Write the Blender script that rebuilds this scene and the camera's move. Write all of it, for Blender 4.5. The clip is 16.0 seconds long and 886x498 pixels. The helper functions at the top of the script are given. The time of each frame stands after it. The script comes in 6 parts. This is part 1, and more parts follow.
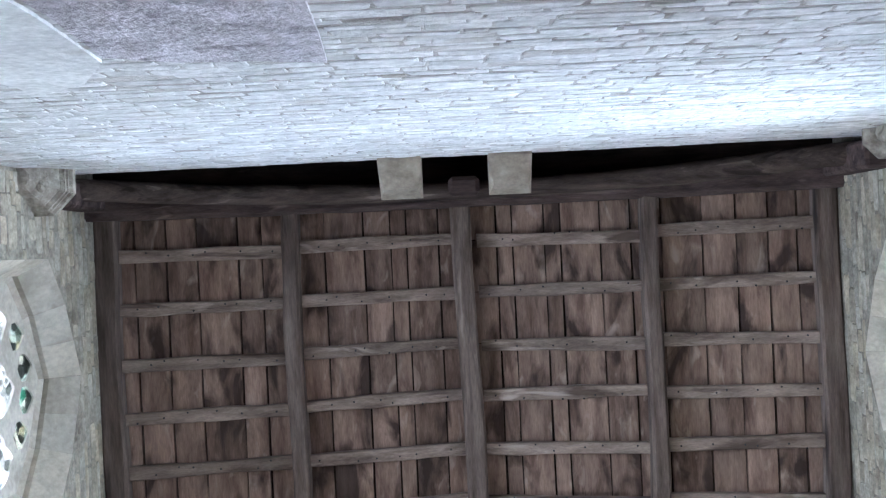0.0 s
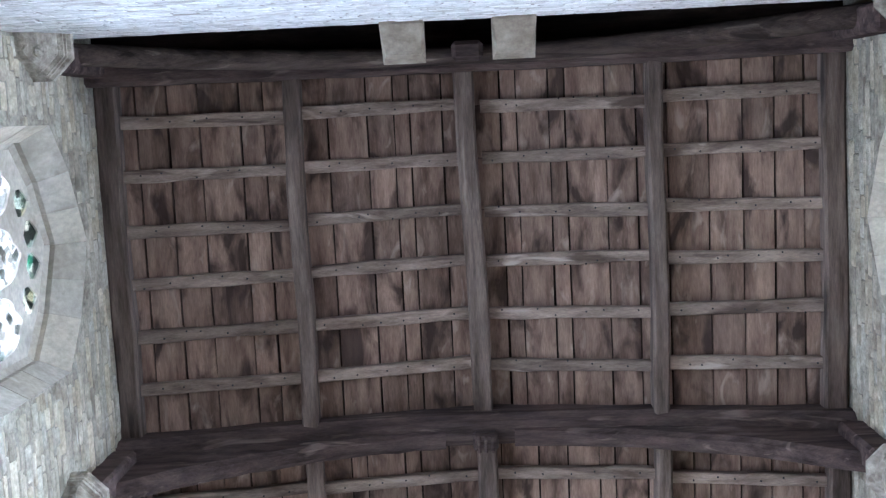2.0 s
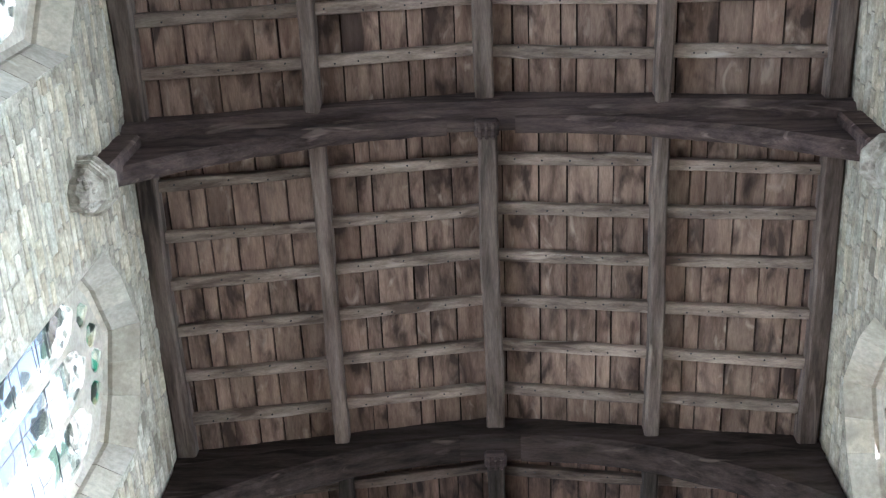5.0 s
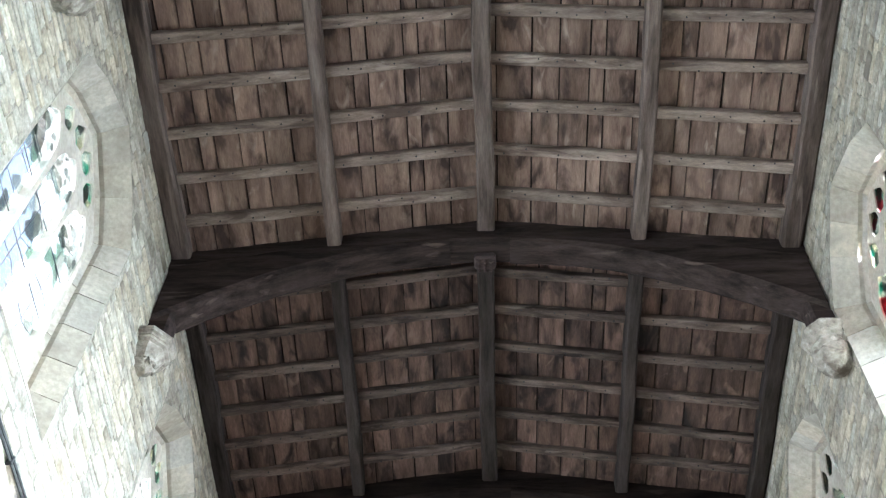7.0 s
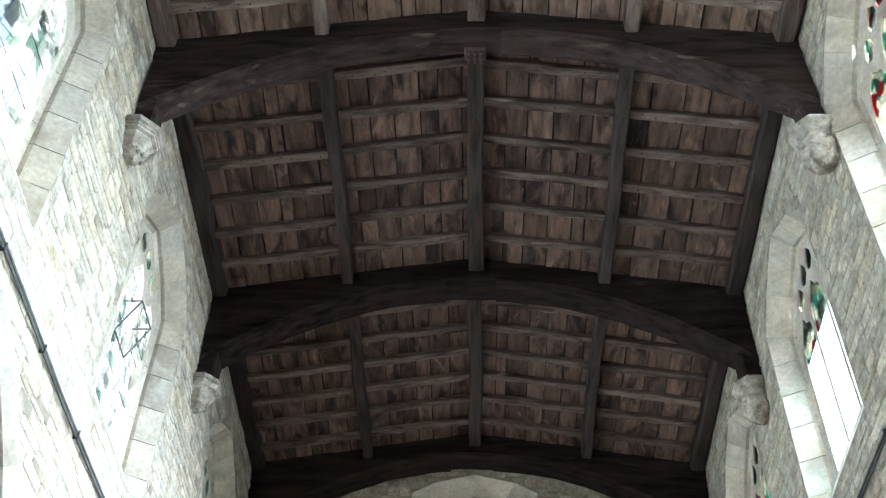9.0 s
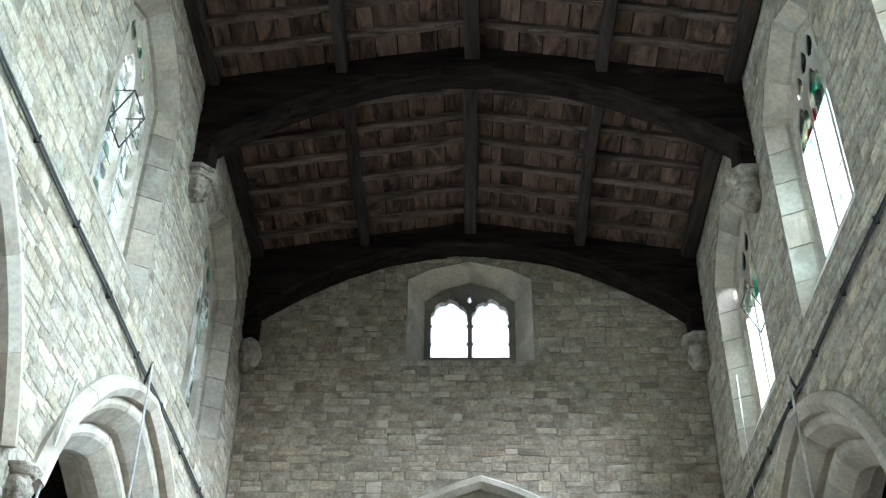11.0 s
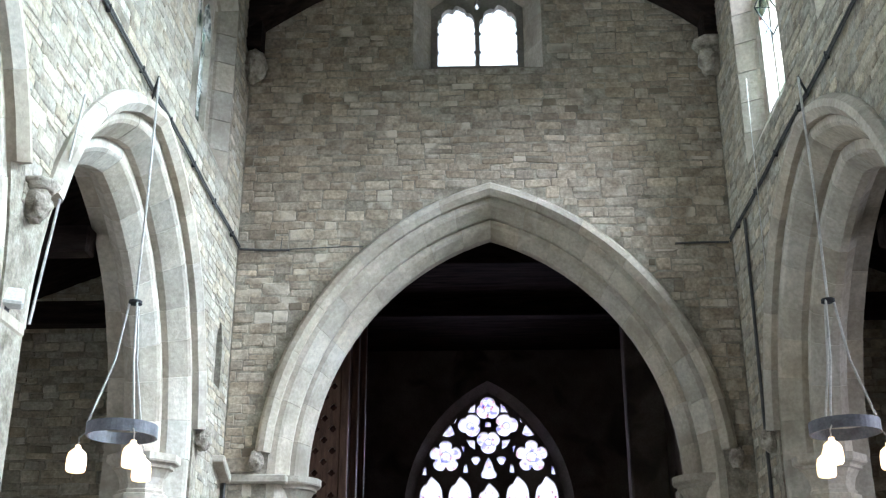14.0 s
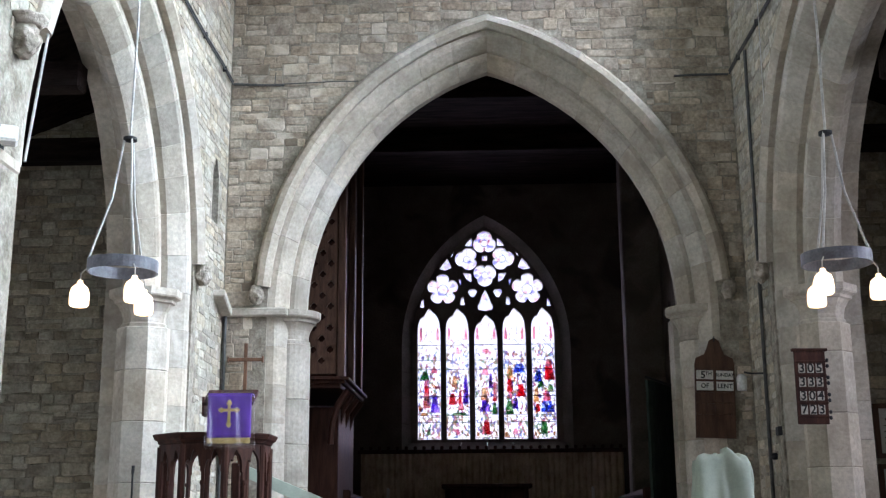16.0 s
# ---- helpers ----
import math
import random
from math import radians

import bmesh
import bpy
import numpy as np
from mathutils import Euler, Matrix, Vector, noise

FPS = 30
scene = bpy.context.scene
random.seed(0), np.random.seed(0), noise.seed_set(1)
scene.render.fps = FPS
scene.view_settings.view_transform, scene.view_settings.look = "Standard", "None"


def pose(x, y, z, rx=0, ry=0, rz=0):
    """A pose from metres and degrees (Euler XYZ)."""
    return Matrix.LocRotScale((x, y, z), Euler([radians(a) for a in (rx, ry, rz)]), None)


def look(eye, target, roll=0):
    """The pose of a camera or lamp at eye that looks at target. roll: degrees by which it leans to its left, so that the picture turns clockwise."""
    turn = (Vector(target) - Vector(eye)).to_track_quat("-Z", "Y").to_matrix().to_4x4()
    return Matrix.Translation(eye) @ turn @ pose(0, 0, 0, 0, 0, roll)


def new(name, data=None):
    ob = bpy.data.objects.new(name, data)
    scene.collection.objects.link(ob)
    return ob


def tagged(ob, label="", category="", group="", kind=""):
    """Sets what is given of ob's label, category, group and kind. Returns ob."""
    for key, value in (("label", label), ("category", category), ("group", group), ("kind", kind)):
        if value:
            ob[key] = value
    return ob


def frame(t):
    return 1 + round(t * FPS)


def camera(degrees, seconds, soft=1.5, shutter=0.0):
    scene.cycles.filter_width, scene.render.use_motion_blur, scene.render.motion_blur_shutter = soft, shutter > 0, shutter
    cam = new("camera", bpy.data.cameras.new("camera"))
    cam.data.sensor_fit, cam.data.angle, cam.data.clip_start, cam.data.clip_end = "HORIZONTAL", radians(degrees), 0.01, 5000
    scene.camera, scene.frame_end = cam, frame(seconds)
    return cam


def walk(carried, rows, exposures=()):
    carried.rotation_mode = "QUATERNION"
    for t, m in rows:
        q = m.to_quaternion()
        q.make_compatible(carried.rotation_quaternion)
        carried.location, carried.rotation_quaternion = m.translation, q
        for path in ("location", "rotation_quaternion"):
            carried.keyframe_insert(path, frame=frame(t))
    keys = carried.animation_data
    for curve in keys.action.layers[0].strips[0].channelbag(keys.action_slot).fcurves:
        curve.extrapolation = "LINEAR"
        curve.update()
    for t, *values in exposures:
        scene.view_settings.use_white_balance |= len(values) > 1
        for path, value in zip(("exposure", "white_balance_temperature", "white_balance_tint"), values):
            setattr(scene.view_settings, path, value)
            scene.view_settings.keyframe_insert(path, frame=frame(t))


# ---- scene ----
# camera: one fixed standpoint by the west wall, tilted from the roof down to the chancel
EYE = 1.45
cam = camera(42.85, 16.0, soft=1.25)
# seconds, degrees above the horizon, turn to the left, lean to the left
ROWS = [
    (0.0, 89.96, 0.99, 2.70),
    (0.5, 88.73, 1.09, 2.72),
    (1.0, 86.75, 1.24, 2.87),
    (1.5, 84.60, 1.35, 2.63),
    (2.0, 83.19, 1.46, 2.61),
    (2.5, 81.51, 1.65, 2.61),
    (3.0, 79.73, 1.76, 2.58),
    (3.5, 77.82, 1.86, 2.65),
    (4.0, 74.90, 1.95, 2.33),
    (4.5, 71.05, 2.03, 2.05),
    (5.0, 67.40, 2.11, 1.68),
    (5.2, 66.09, 2.09, 1.36),
    (7.3, 55.60, 1.88, 1.05),
    (7.5, 54.21, 1.93, 0.95),
    (8.0, 51.38, 1.76, 0.54),
    (8.5, 48.75, 1.57, 0.33),
    (8.7, 48.04, 1.50, 0.26),
    (10.8, 37.55, 1.24, 0.06),
    (11.0, 36.28, 1.23, 0.08),
    (11.5, 33.45, 1.37, 0.52),
    (12.0, 31.67, 1.76, 0.77),
    (12.5, 29.04, 2.06, 0.84),
    (13.0, 26.64, 2.07, 0.80),
    (13.5, 24.28, 1.98, 0.80),
    (14.0, 21.60, 1.75, 0.73),
    (14.5, 18.65, 1.62, 0.78),
    (15.0, 16.38, 1.64, 0.77),
    (15.5, 14.57, 1.65, 0.84),
    (16.0, 13.23, 1.68, 0.82),
]
# seconds, stops, kelvin, tint
EXPOSURE = [(0.0, 0.14, 5350, 21), (1.5, 0.22, 5280, 23), (3.5, 0.37, 5400, 20), (5.0, 0.34, 5580, 17), (8.5, 0.26, 5660, 12), (11.0, -0.54, 5620, 6), (12.5, -0.74, 5620, 7), (14.5, -0.44, 5660, 12), (16.0, -0.56, 5680, 15)]
walk(cam, [(t, pose(0, 0, EYE, 90 + up, 0, 0) @ pose(0, 0, 0, 0, turn, 0) @ pose(0, 0, 0, 0, 0, -lean)) for t, up, turn, lean in ROWS], EXPOSURE)

# ---- light ----
world = bpy.data.worlds.new("sky")
scene.world = world
world.use_nodes = True
_sky = world.node_tree.nodes.new("ShaderNodeTexSky")
_sky.sky_type, _sky.sun_disc = "NISHITA", False
_sky.sun_elevation, _sky.sun_rotation = radians(38), radians(150)
_back = world.node_tree.nodes["Background"]
_back.inputs[1].default_value = 0.15
world.node_tree.links.new(_sky.outputs[0], _back.inputs[0])
SUN = bpy.data.lights.new("sun", "SUN")
SUN.energy, SUN.angle, SUN.color = 2.0, radians(0.5), (1.0, 0.95, 0.88)
new("sun", SUN).matrix_world = look((30, -18, 30), (0, 0, 0))


# daylight through the north, south and east clerestory, the chancel window and the aisle windows
NORTH_WATTS, EAST_WATTS, CHANCEL_WATTS, AISLE_WATTS = 185, 24, 380, 50
SOUTH_WATTS = (780, 1080, 1080, 1000)
SOUTH_AIM = (5.5, 5.5, 5.1, 4.2)
SOUTH_SPREAD = (114, 114, 106, 82)


def sky_window(name, eye, target, wide, high, watts, tint=(0.945, 0.945, 1.0), spread=120):
    """Daylight that comes in through one window."""
    lamp = bpy.data.lights.new(name, "AREA")
    lamp.shape, lamp.size, lamp.size_y, lamp.energy, lamp.color = "RECTANGLE", wide, high, watts, tint
    lamp.spread = radians(spread)
    ob = new(name, lamp)
    ob.matrix_world = look(eye, target)
    return ob


# ---- plan ----
XL, YE, YW = -2.645, 11.5, -0.6        # north wall, chancel arch wall, west wall
THICK = 0.75
PLATE, RIDGE_X, RIDGE_Z, FALL = 9.56, 0.04, 10.05, 0.17
CHANCEL_END = 20.5


def XR(y):
    """Face of the south wall, which is a little out of square."""
    return 2.68 + 0.0085 * y


def on_north(u, v, w):
    return (XL + w, u, v)


def on_south(u, v, w):
    return (XR(u) - w, u, v)


def on_east(u, v, w):
    return (u, YE - w, v)


def on_west(u, v, w):
    return (u, YW + w, v)


def on_chancel(u, v, w):
    return (u, CHANCEL_END - w, v)


def on_aisle(u, v, w):
    return (u, 12.0 - w, v)


# ---- materials ----
def surface(name, dark, light, scale=3.0, grain=40.0, rough=0.9, bump=0.3, stretch=(1, 1, 1), own=0.0, island=0.0, metal=0.0,
            stain=None, stain_scale=1.2, stain_at=0.58, dist=0.01, pale=None, pale_scale=2.0, pale_at=0.62, shine=0.25, fine_mix=0.2, hue=0.0, spot_stretch=None, spot_soft=0.10):
    m = bpy.data.materials.new(name)
    m.use_nodes = True
    nt = m.node_tree
    n, link = nt.nodes, nt.links.new
    bsdf = n["Principled BSDF"]
    bsdf.inputs["Specular IOR Level"].default_value = shine
    bsdf.inputs["Roughness"].default_value, bsdf.inputs["Metallic"].default_value = rough, metal
    geo = n.new("ShaderNodeNewGeometry")
    mp = n.new("ShaderNodeMapping")
    mp.inputs["Scale"].default_value = stretch
    link(geo.outputs["Position"], mp.inputs["Vector"])
    big, fine = n.new("ShaderNodeTexNoise"), n.new("ShaderNodeTexNoise")
    for tex, sc, det in ((big, scale, 4.0), (fine, grain, 6.0)):
        tex.inputs["Scale"].default_value, tex.inputs["Detail"].default_value = sc, det
        tex.inputs["Roughness"].default_value = 0.62
    ramp = n.new("ShaderNodeValToRGB")
    ramp.color_ramp.elements[0].position, ramp.color_ramp.elements[1].position = 0.32, 0.68
    ramp.color_ramp.elements[0].color, ramp.color_ramp.elements[1].color = (*dark, 1), (*light, 1)
    link(mp.outputs[0], fine.inputs["Vector"])
    shift = None
    if own or island:
        # each piece is cut from another place in the grain
        rnd = n.new("ShaderNodeObjectInfo").outputs["Random"] if own else geo.outputs["Random Per Island"]
        mul = n.new("ShaderNodeMath")
        mul.operation = "MULTIPLY"
        mul.inputs[1].default_value = 37.0
        link(rnd, mul.inputs[0])
        add = n.new("ShaderNodeVectorMath")
        link(mp.outputs[0], add.inputs[0])
        link(mul.outputs[0], add.inputs[1])
        link(add.outputs[0], big.inputs["Vector"])
        shift = rnd
    else:
        link(mp.outputs[0], big.inputs["Vector"])
    link(big.outputs["Fac"], ramp.inputs[0])
    col = ramp.outputs[0]
    if shift is not None:
        mr = n.new("ShaderNodeMapRange")
        amount = own or island
        mr.inputs[3].default_value, mr.inputs[4].default_value = 1 - amount, 1 + amount
        link(shift, mr.inputs[0])
        mx = n.new("ShaderNodeVectorMath")
        mx.operation = "MULTIPLY"
        link(col, mx.inputs[0])
        link(mr.outputs[0], mx.inputs[1])
        col = mx.outputs[0]
    if hue and shift is not None:
        # some pieces are warm, others cool
        fr = n.new("ShaderNodeMath")
        fr.operation = "FRACT"
        link(mul.outputs[0], fr.inputs[0])
        hm = n.new("ShaderNodeMix")
        hm.data_type = "RGBA"
        hm.inputs[6].default_value = (1 + hue, 1.0, 1 - 1.6 * hue, 1)
        hm.inputs[7].default_value = (1 - 0.5 * hue, 1.0, 1 + 0.6 * hue, 1)
        link(fr.outputs[0], hm.inputs[0])
        mx = n.new("ShaderNodeVectorMath")
        mx.operation = "MULTIPLY"
        link(col, mx.inputs[0])
        link(hm.outputs[2], mx.inputs[1])
        col = mx.outputs[0]
    mr = n.new("ShaderNodeMapRange")
    mr.inputs[1].default_value, mr.inputs[2].default_value = 0.3, 0.7
    mr.inputs[3].default_value, mr.inputs[4].default_value = 1 - fine_mix, 1 + fine_mix
    link(fine.outputs["Fac"], mr.inputs[0])
    mx = n.new("ShaderNodeVectorMath")
    mx.operation = "MULTIPLY"
    link(col, mx.inputs[0])
    link(mr.outputs[0], mx.inputs[1])
    col = mx.outputs[0]
    spot_from = (add if shift is not None else mp).outputs[0]
    if spot_stretch:
        sm = n.new("ShaderNodeMapping")
        sm.inputs["Scale"].default_value = spot_stretch
        link(geo.outputs["Position"], sm.inputs["Vector"])
        spot_from = sm.outputs[0]
        if shift is not None:
            off = n.new("ShaderNodeVectorMath")
            link(spot_from, off.inputs[0])
            link(mul.outputs[0], off.inputs[1])
            spot_from = off.outputs[0]
    for spot, spot_scale, spot_at, seed in ((pale, pale_scale, pale_at, 4.0), (stain, stain_scale, stain_at, 0.0)):
        if not spot:
            continue
        tex = n.new("ShaderNodeTexNoise")
        tex.inputs["Scale"].default_value, tex.inputs["Detail"].default_value = spot_scale, 6.0
        tex.inputs["Distortion"].default_value = 0.5 + seed * 0.1
        link(spot_from, tex.inputs["Vector"])
        sr = n.new("ShaderNodeMapRange")
        sr.inputs[1].default_value, sr.inputs[2].default_value = spot_at, spot_at + spot_soft
        sr.inputs[4].default_value = 0.85
        link(tex.outputs["Fac"], sr.inputs[0])
        mix = n.new("ShaderNodeMix")
        mix.data_type = "RGBA"
        link(sr.outputs[0], mix.inputs[0])
        link(col, mix.inputs[6])
        mix.inputs[7].default_value = (*spot, 1)
        col = mix.outputs[2]
    link(col, bsdf.inputs["Base Color"])
    if bump:
        b = n.new("ShaderNodeBump")
        b.inputs["Strength"].default_value, b.inputs["Distance"].default_value = bump, dist
        link(fine.outputs["Fac"], b.inputs["Height"])
        link(b.outputs[0], bsdf.inputs["Normal"])
    return m


RUBBLE = surface("rubble_stone", (0.27, 0.235, 0.185), (0.50, 0.452, 0.37), 5.0, 30, 0.95, 1.0, own=0.2, stain=(0.165, 0.140, 0.11), stain_scale=1.0, stain_at=0.60, dist=0.014, pale=(0.62, 0.585, 0.51), pale_scale=1.6, pale_at=0.64, fine_mix=0.28, hue=0.06)
RUBBLE_REST = surface("rubble_stone_rest", (0.27, 0.235, 0.185), (0.50, 0.452, 0.37), 5.0, 30, 0.95, 1.0, island=0.2, stain=(0.165, 0.140, 0.11), stain_scale=1.0, stain_at=0.60, dist=0.014, pale=(0.62, 0.585, 0.51), pale_scale=1.6, pale_at=0.64, fine_mix=0.28, hue=0.06)
LIMED = surface("limewashed_stone", (0.54, 0.53, 0.52), (0.82, 0.81, 0.805), 5.0, 26, 0.95, 0.8, own=0.07, stain=(0.36, 0.31, 0.26), stain_scale=1.9, stain_at=0.57, dist=0.012, spot_stretch=(1, 1, 2.2), spot_soft=0.16)
LIMED_REST = surface("limewashed_stone_rest", (0.54, 0.53, 0.52), (0.82, 0.81, 0.805), 5.0, 26, 0.95, 0.8, island=0.07, stain=(0.36, 0.31, 0.26), stain_scale=1.9, stain_at=0.57, dist=0.012, spot_stretch=(1, 1, 2.2), spot_soft=0.16)
ASHLAR = surface("brown_grey_squared_stone", (0.262, 0.213, 0.164), (0.50, 0.427, 0.338), 4.0, 26, 0.95, 0.8, own=0.16, stain=(0.155, 0.122, 0.093), stain_scale=0.9, stain_at=0.59, dist=0.010, pale=(0.66, 0.59, 0.495), pale_scale=1.5, pale_at=0.585, fine_mix=0.34, hue=0.035)
ASHLAR_REST = surface("brown_grey_squared_stone_rest", (0.262, 0.213, 0.164), (0.50, 0.427, 0.338), 4.0, 26, 0.95, 0.8, island=0.16, stain=(0.155, 0.122, 0.093), stain_scale=0.9, stain_at=0.59, dist=0.010, pale=(0.66, 0.59, 0.495), pale_scale=1.5, pale_at=0.585, fine_mix=0.34, hue=0.035)
MORTAR = surface("lime_mortar", (0.17, 0.145, 0.112), (0.42, 0.38, 0.31), 7.0, 34, 0.97, 0.9, fine_mix=0.3)
DRESSED = surface("dressed_limestone", (0.345, 0.302, 0.246), (0.545, 0.496, 0.42), 2.0, 26, 0.9, 0.45, own=0.09, stain=(0.27, 0.233, 0.188), stain_scale=1.7, stain_at=0.57, dist=0.008, pale=(0.63, 0.59, 0.52), pale_scale=2.6, pale_at=0.62, fine_mix=0.18, hue=0.035, spot_soft=0.16)
CARVED = surface("carved_stone", (0.23, 0.195, 0.155), (0.54, 0.485, 0.41), 11, 26, 0.9, 0.9, fine_mix=0.2, dist=0.025, stain=(0.17, 0.14, 0.11), stain_scale=8, stain_at=0.58)
WHITEWASH = surface("limewashed_wall", (0.30, 0.27, 0.245), (0.66, 0.64, 0.62), 2.0, 30, 0.95, 0.7, stretch=(1, 1, 2.5), stain=(0.20, 0.17, 0.15), stain_scale=2.5, stain_at=0.56, dist=0.02)
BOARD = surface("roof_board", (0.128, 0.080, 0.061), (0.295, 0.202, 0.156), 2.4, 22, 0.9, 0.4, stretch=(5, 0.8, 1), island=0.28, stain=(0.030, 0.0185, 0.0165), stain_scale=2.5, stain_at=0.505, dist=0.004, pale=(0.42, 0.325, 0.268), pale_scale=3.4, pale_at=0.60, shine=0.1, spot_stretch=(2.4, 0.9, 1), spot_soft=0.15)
# the same stained boards, with the east bays' weaker light put into the colour
SHADED_BOARD = surface("shaded_roof_board", (0.048, 0.029, 0.023), (0.157, 0.099, 0.076), 2.4, 22, 0.9, 0.4, stretch=(5, 0.8, 1), island=0.35, stain=(0.0135, 0.0105, 0.0115), stain_scale=2.4, stain_at=0.52, dist=0.004, pale=(0.22, 0.148, 0.116), pale_scale=3.0, pale_at=0.60, shine=0.1, spot_stretch=(2.4, 0.9, 1), spot_soft=0.14)
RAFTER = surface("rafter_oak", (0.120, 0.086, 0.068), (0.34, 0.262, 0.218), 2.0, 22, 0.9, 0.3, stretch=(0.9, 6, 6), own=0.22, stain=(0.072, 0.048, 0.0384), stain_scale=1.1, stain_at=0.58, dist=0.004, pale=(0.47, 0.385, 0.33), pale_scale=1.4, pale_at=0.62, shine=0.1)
# rafter oak again, dark as the dim east bays: shade in the colour
SHADED_RAFTER = surface("shaded_rafter_oak", (0.046, 0.032, 0.026), (0.165, 0.122, 0.101), 2.0, 22, 0.9, 0.3, stretch=(0.9, 6, 6), own=0.25, stain=(0.0173, 0.0128, 0.0116), stain_scale=1.1, stain_at=0.58, dist=0.004, pale=(0.24, 0.188, 0.16), pale_scale=1.4, pale_at=0.63, shine=0.1)
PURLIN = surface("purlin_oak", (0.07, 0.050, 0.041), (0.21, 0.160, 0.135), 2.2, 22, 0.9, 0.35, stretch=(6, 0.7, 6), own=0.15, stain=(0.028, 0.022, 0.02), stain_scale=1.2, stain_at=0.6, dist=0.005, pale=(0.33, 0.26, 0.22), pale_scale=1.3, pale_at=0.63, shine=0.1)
# purlin oak again, its colour lowered for the shade of the east bays
SHADED_PURLIN = surface("shaded_purlin_oak", (0.0188, 0.0141, 0.0118), (0.0613, 0.0471, 0.0412), 2.2, 22, 0.9, 0.35, stretch=(6, 0.7, 6), own=0.18, dist=0.005, shine=0.1)
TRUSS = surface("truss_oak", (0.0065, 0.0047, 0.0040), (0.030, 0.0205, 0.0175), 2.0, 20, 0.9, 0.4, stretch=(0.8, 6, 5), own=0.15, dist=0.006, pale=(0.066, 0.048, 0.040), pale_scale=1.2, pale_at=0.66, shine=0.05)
# lit and half-shaded copies of the truss oak for the western trusses
LIT_TRUSS = surface("lit_truss_oak", (0.036, 0.025, 0.023), (0.115, 0.081, 0.073), 2.0, 20, 0.9, 0.5, stretch=(0.8, 6, 5), own=0.15, dist=0.008, pale=(0.21, 0.158, 0.136), pale_scale=1.5, pale_at=0.60, shine=0.06)
SHADED_TRUSS = surface("shaded_truss_oak", (0.016, 0.0112, 0.010), (0.058, 0.041, 0.036), 2.0, 20, 0.9, 0.5, stretch=(0.8, 6, 5), own=0.15, dist=0.007, pale=(0.12, 0.088, 0.074), pale_scale=1.4, pale_at=0.63, shine=0.06)
LOG = surface("weathered_oak_log", (0.038, 0.027, 0.023), (0.118, 0.087, 0.073), 2.0, 20, 0.9, 0.6, stretch=(0.7, 7, 7), dist=0.01, stain=(0.02, 0.014, 0.013), stain_scale=1.6, stain_at=0.56, pale=(0.23, 0.18, 0.15), pale_scale=2.0, pale_at=0.62, shine=0.06)
DARKWOOD = surface("dark_varnished_oak", (0.02, 0.008, 0.006), (0.065, 0.026, 0.017), 3, 30, 0.6, 0.15, stretch=(6, 6, 0.8), shine=0.15)
BOARDWOOD = surface("stained_board", (0.06, 0.03, 0.02), (0.13, 0.07, 0.045), 3, 30, 0.5, 0.1, stretch=(6, 6, 0.8))
CROSSWOOD = surface("cross_wood", (0.10, 0.05, 0.03), (0.19, 0.10, 0.06), 4, 30, 0.55, 0.1, stretch=(4, 4, 1))
IRON = surface("black_iron", (0.012, 0.012, 0.013), (0.04, 0.04, 0.042), 8, 60, 0.6, 0.2)
RINGSTEEL = surface("grey_painted_metal", (0.10, 0.10, 0.115), (0.19, 0.19, 0.21), 8, 60, 0.45, 0.1)
CABLE = surface("grey_cable", (0.05, 0.05, 0.05), (0.11, 0.11, 0.105), 8, 60, 0.7, 0.1)
CORD = surface("pale_cord", (0.40, 0.39, 0.36), (0.6, 0.58, 0.54), 8, 60, 0.7, 0.1)
PURPLE = surface("purple_silk", (0.10, 0.035, 0.36), (0.16, 0.06, 0.50), 5, 90, 0.5, 0.12)
GOLD = surface("gold_thread", (0.48, 0.33, 0.10), (0.72, 0.55, 0.24), 20, 120, 0.5, 0.3)
SHEET = surface("pale_green_cloth", (0.36, 0.42, 0.34), (0.52, 0.58, 0.48), 2.5, 60, 0.8, 0.1, fine_mix=0.06)
CURTAIN = surface("brown_curtain", (0.36, 0.275, 0.19), (0.62, 0.50, 0.365), 4, 60, 0.9, 0.2)
GREENCLOTH = surface("green_curtain", (0.016, 0.024, 0.019), (0.032, 0.046, 0.038), 4, 60, 0.9, 0.2)
PAPER = surface("white_card", (0.66, 0.65, 0.60), (0.78, 0.77, 0.72), 3, 60, 0.8, 0.05)
AGEDCARD = surface("yellowed_card", (0.34, 0.31, 0.26), (0.50, 0.47, 0.41), 6, 60, 0.8, 0.05)
INK = surface("black_ink", (0.012, 0.012, 0.012), (0.02, 0.02, 0.02), 8, 60, 0.7, 0.0)
PLASTER = surface("aisle_plaster", (0.50, 0.47, 0.42), (0.66, 0.63, 0.57), 1.5, 30, 0.95, 0.2)
LIMEPLASTER = surface("white_lime_plaster", (0.64, 0.63, 0.62), (0.82, 0.81, 0.80), 2.5, 30, 0.95, 0.3, stain=(0.45, 0.41, 0.37), stain_scale=3.0, stain_at=0.6, spot_soft=0.16)
MAUVE = surface("rough_mauve_render", (0.42, 0.385, 0.415), (0.66, 0.62, 0.655), 6, 40, 0.97, 1.0, stain=(0.24, 0.21, 0.23), stain_scale=9, stain_at=0.55, dist=0.02, fine_mix=0.3)
FLOORTILE = surface("floor_flagstone", (0.20, 0.17, 0.14), (0.34, 0.30, 0.25), 2, 40, 0.7, 0.3, own=0.2)
# grey stone with backlight silhouette and chancel dimness put into its colour
GREYSTONE = surface("dim_grey_stone", (0.16, 0.145, 0.125), (0.30, 0.275, 0.24), 2, 34, 0.95, 0.5)
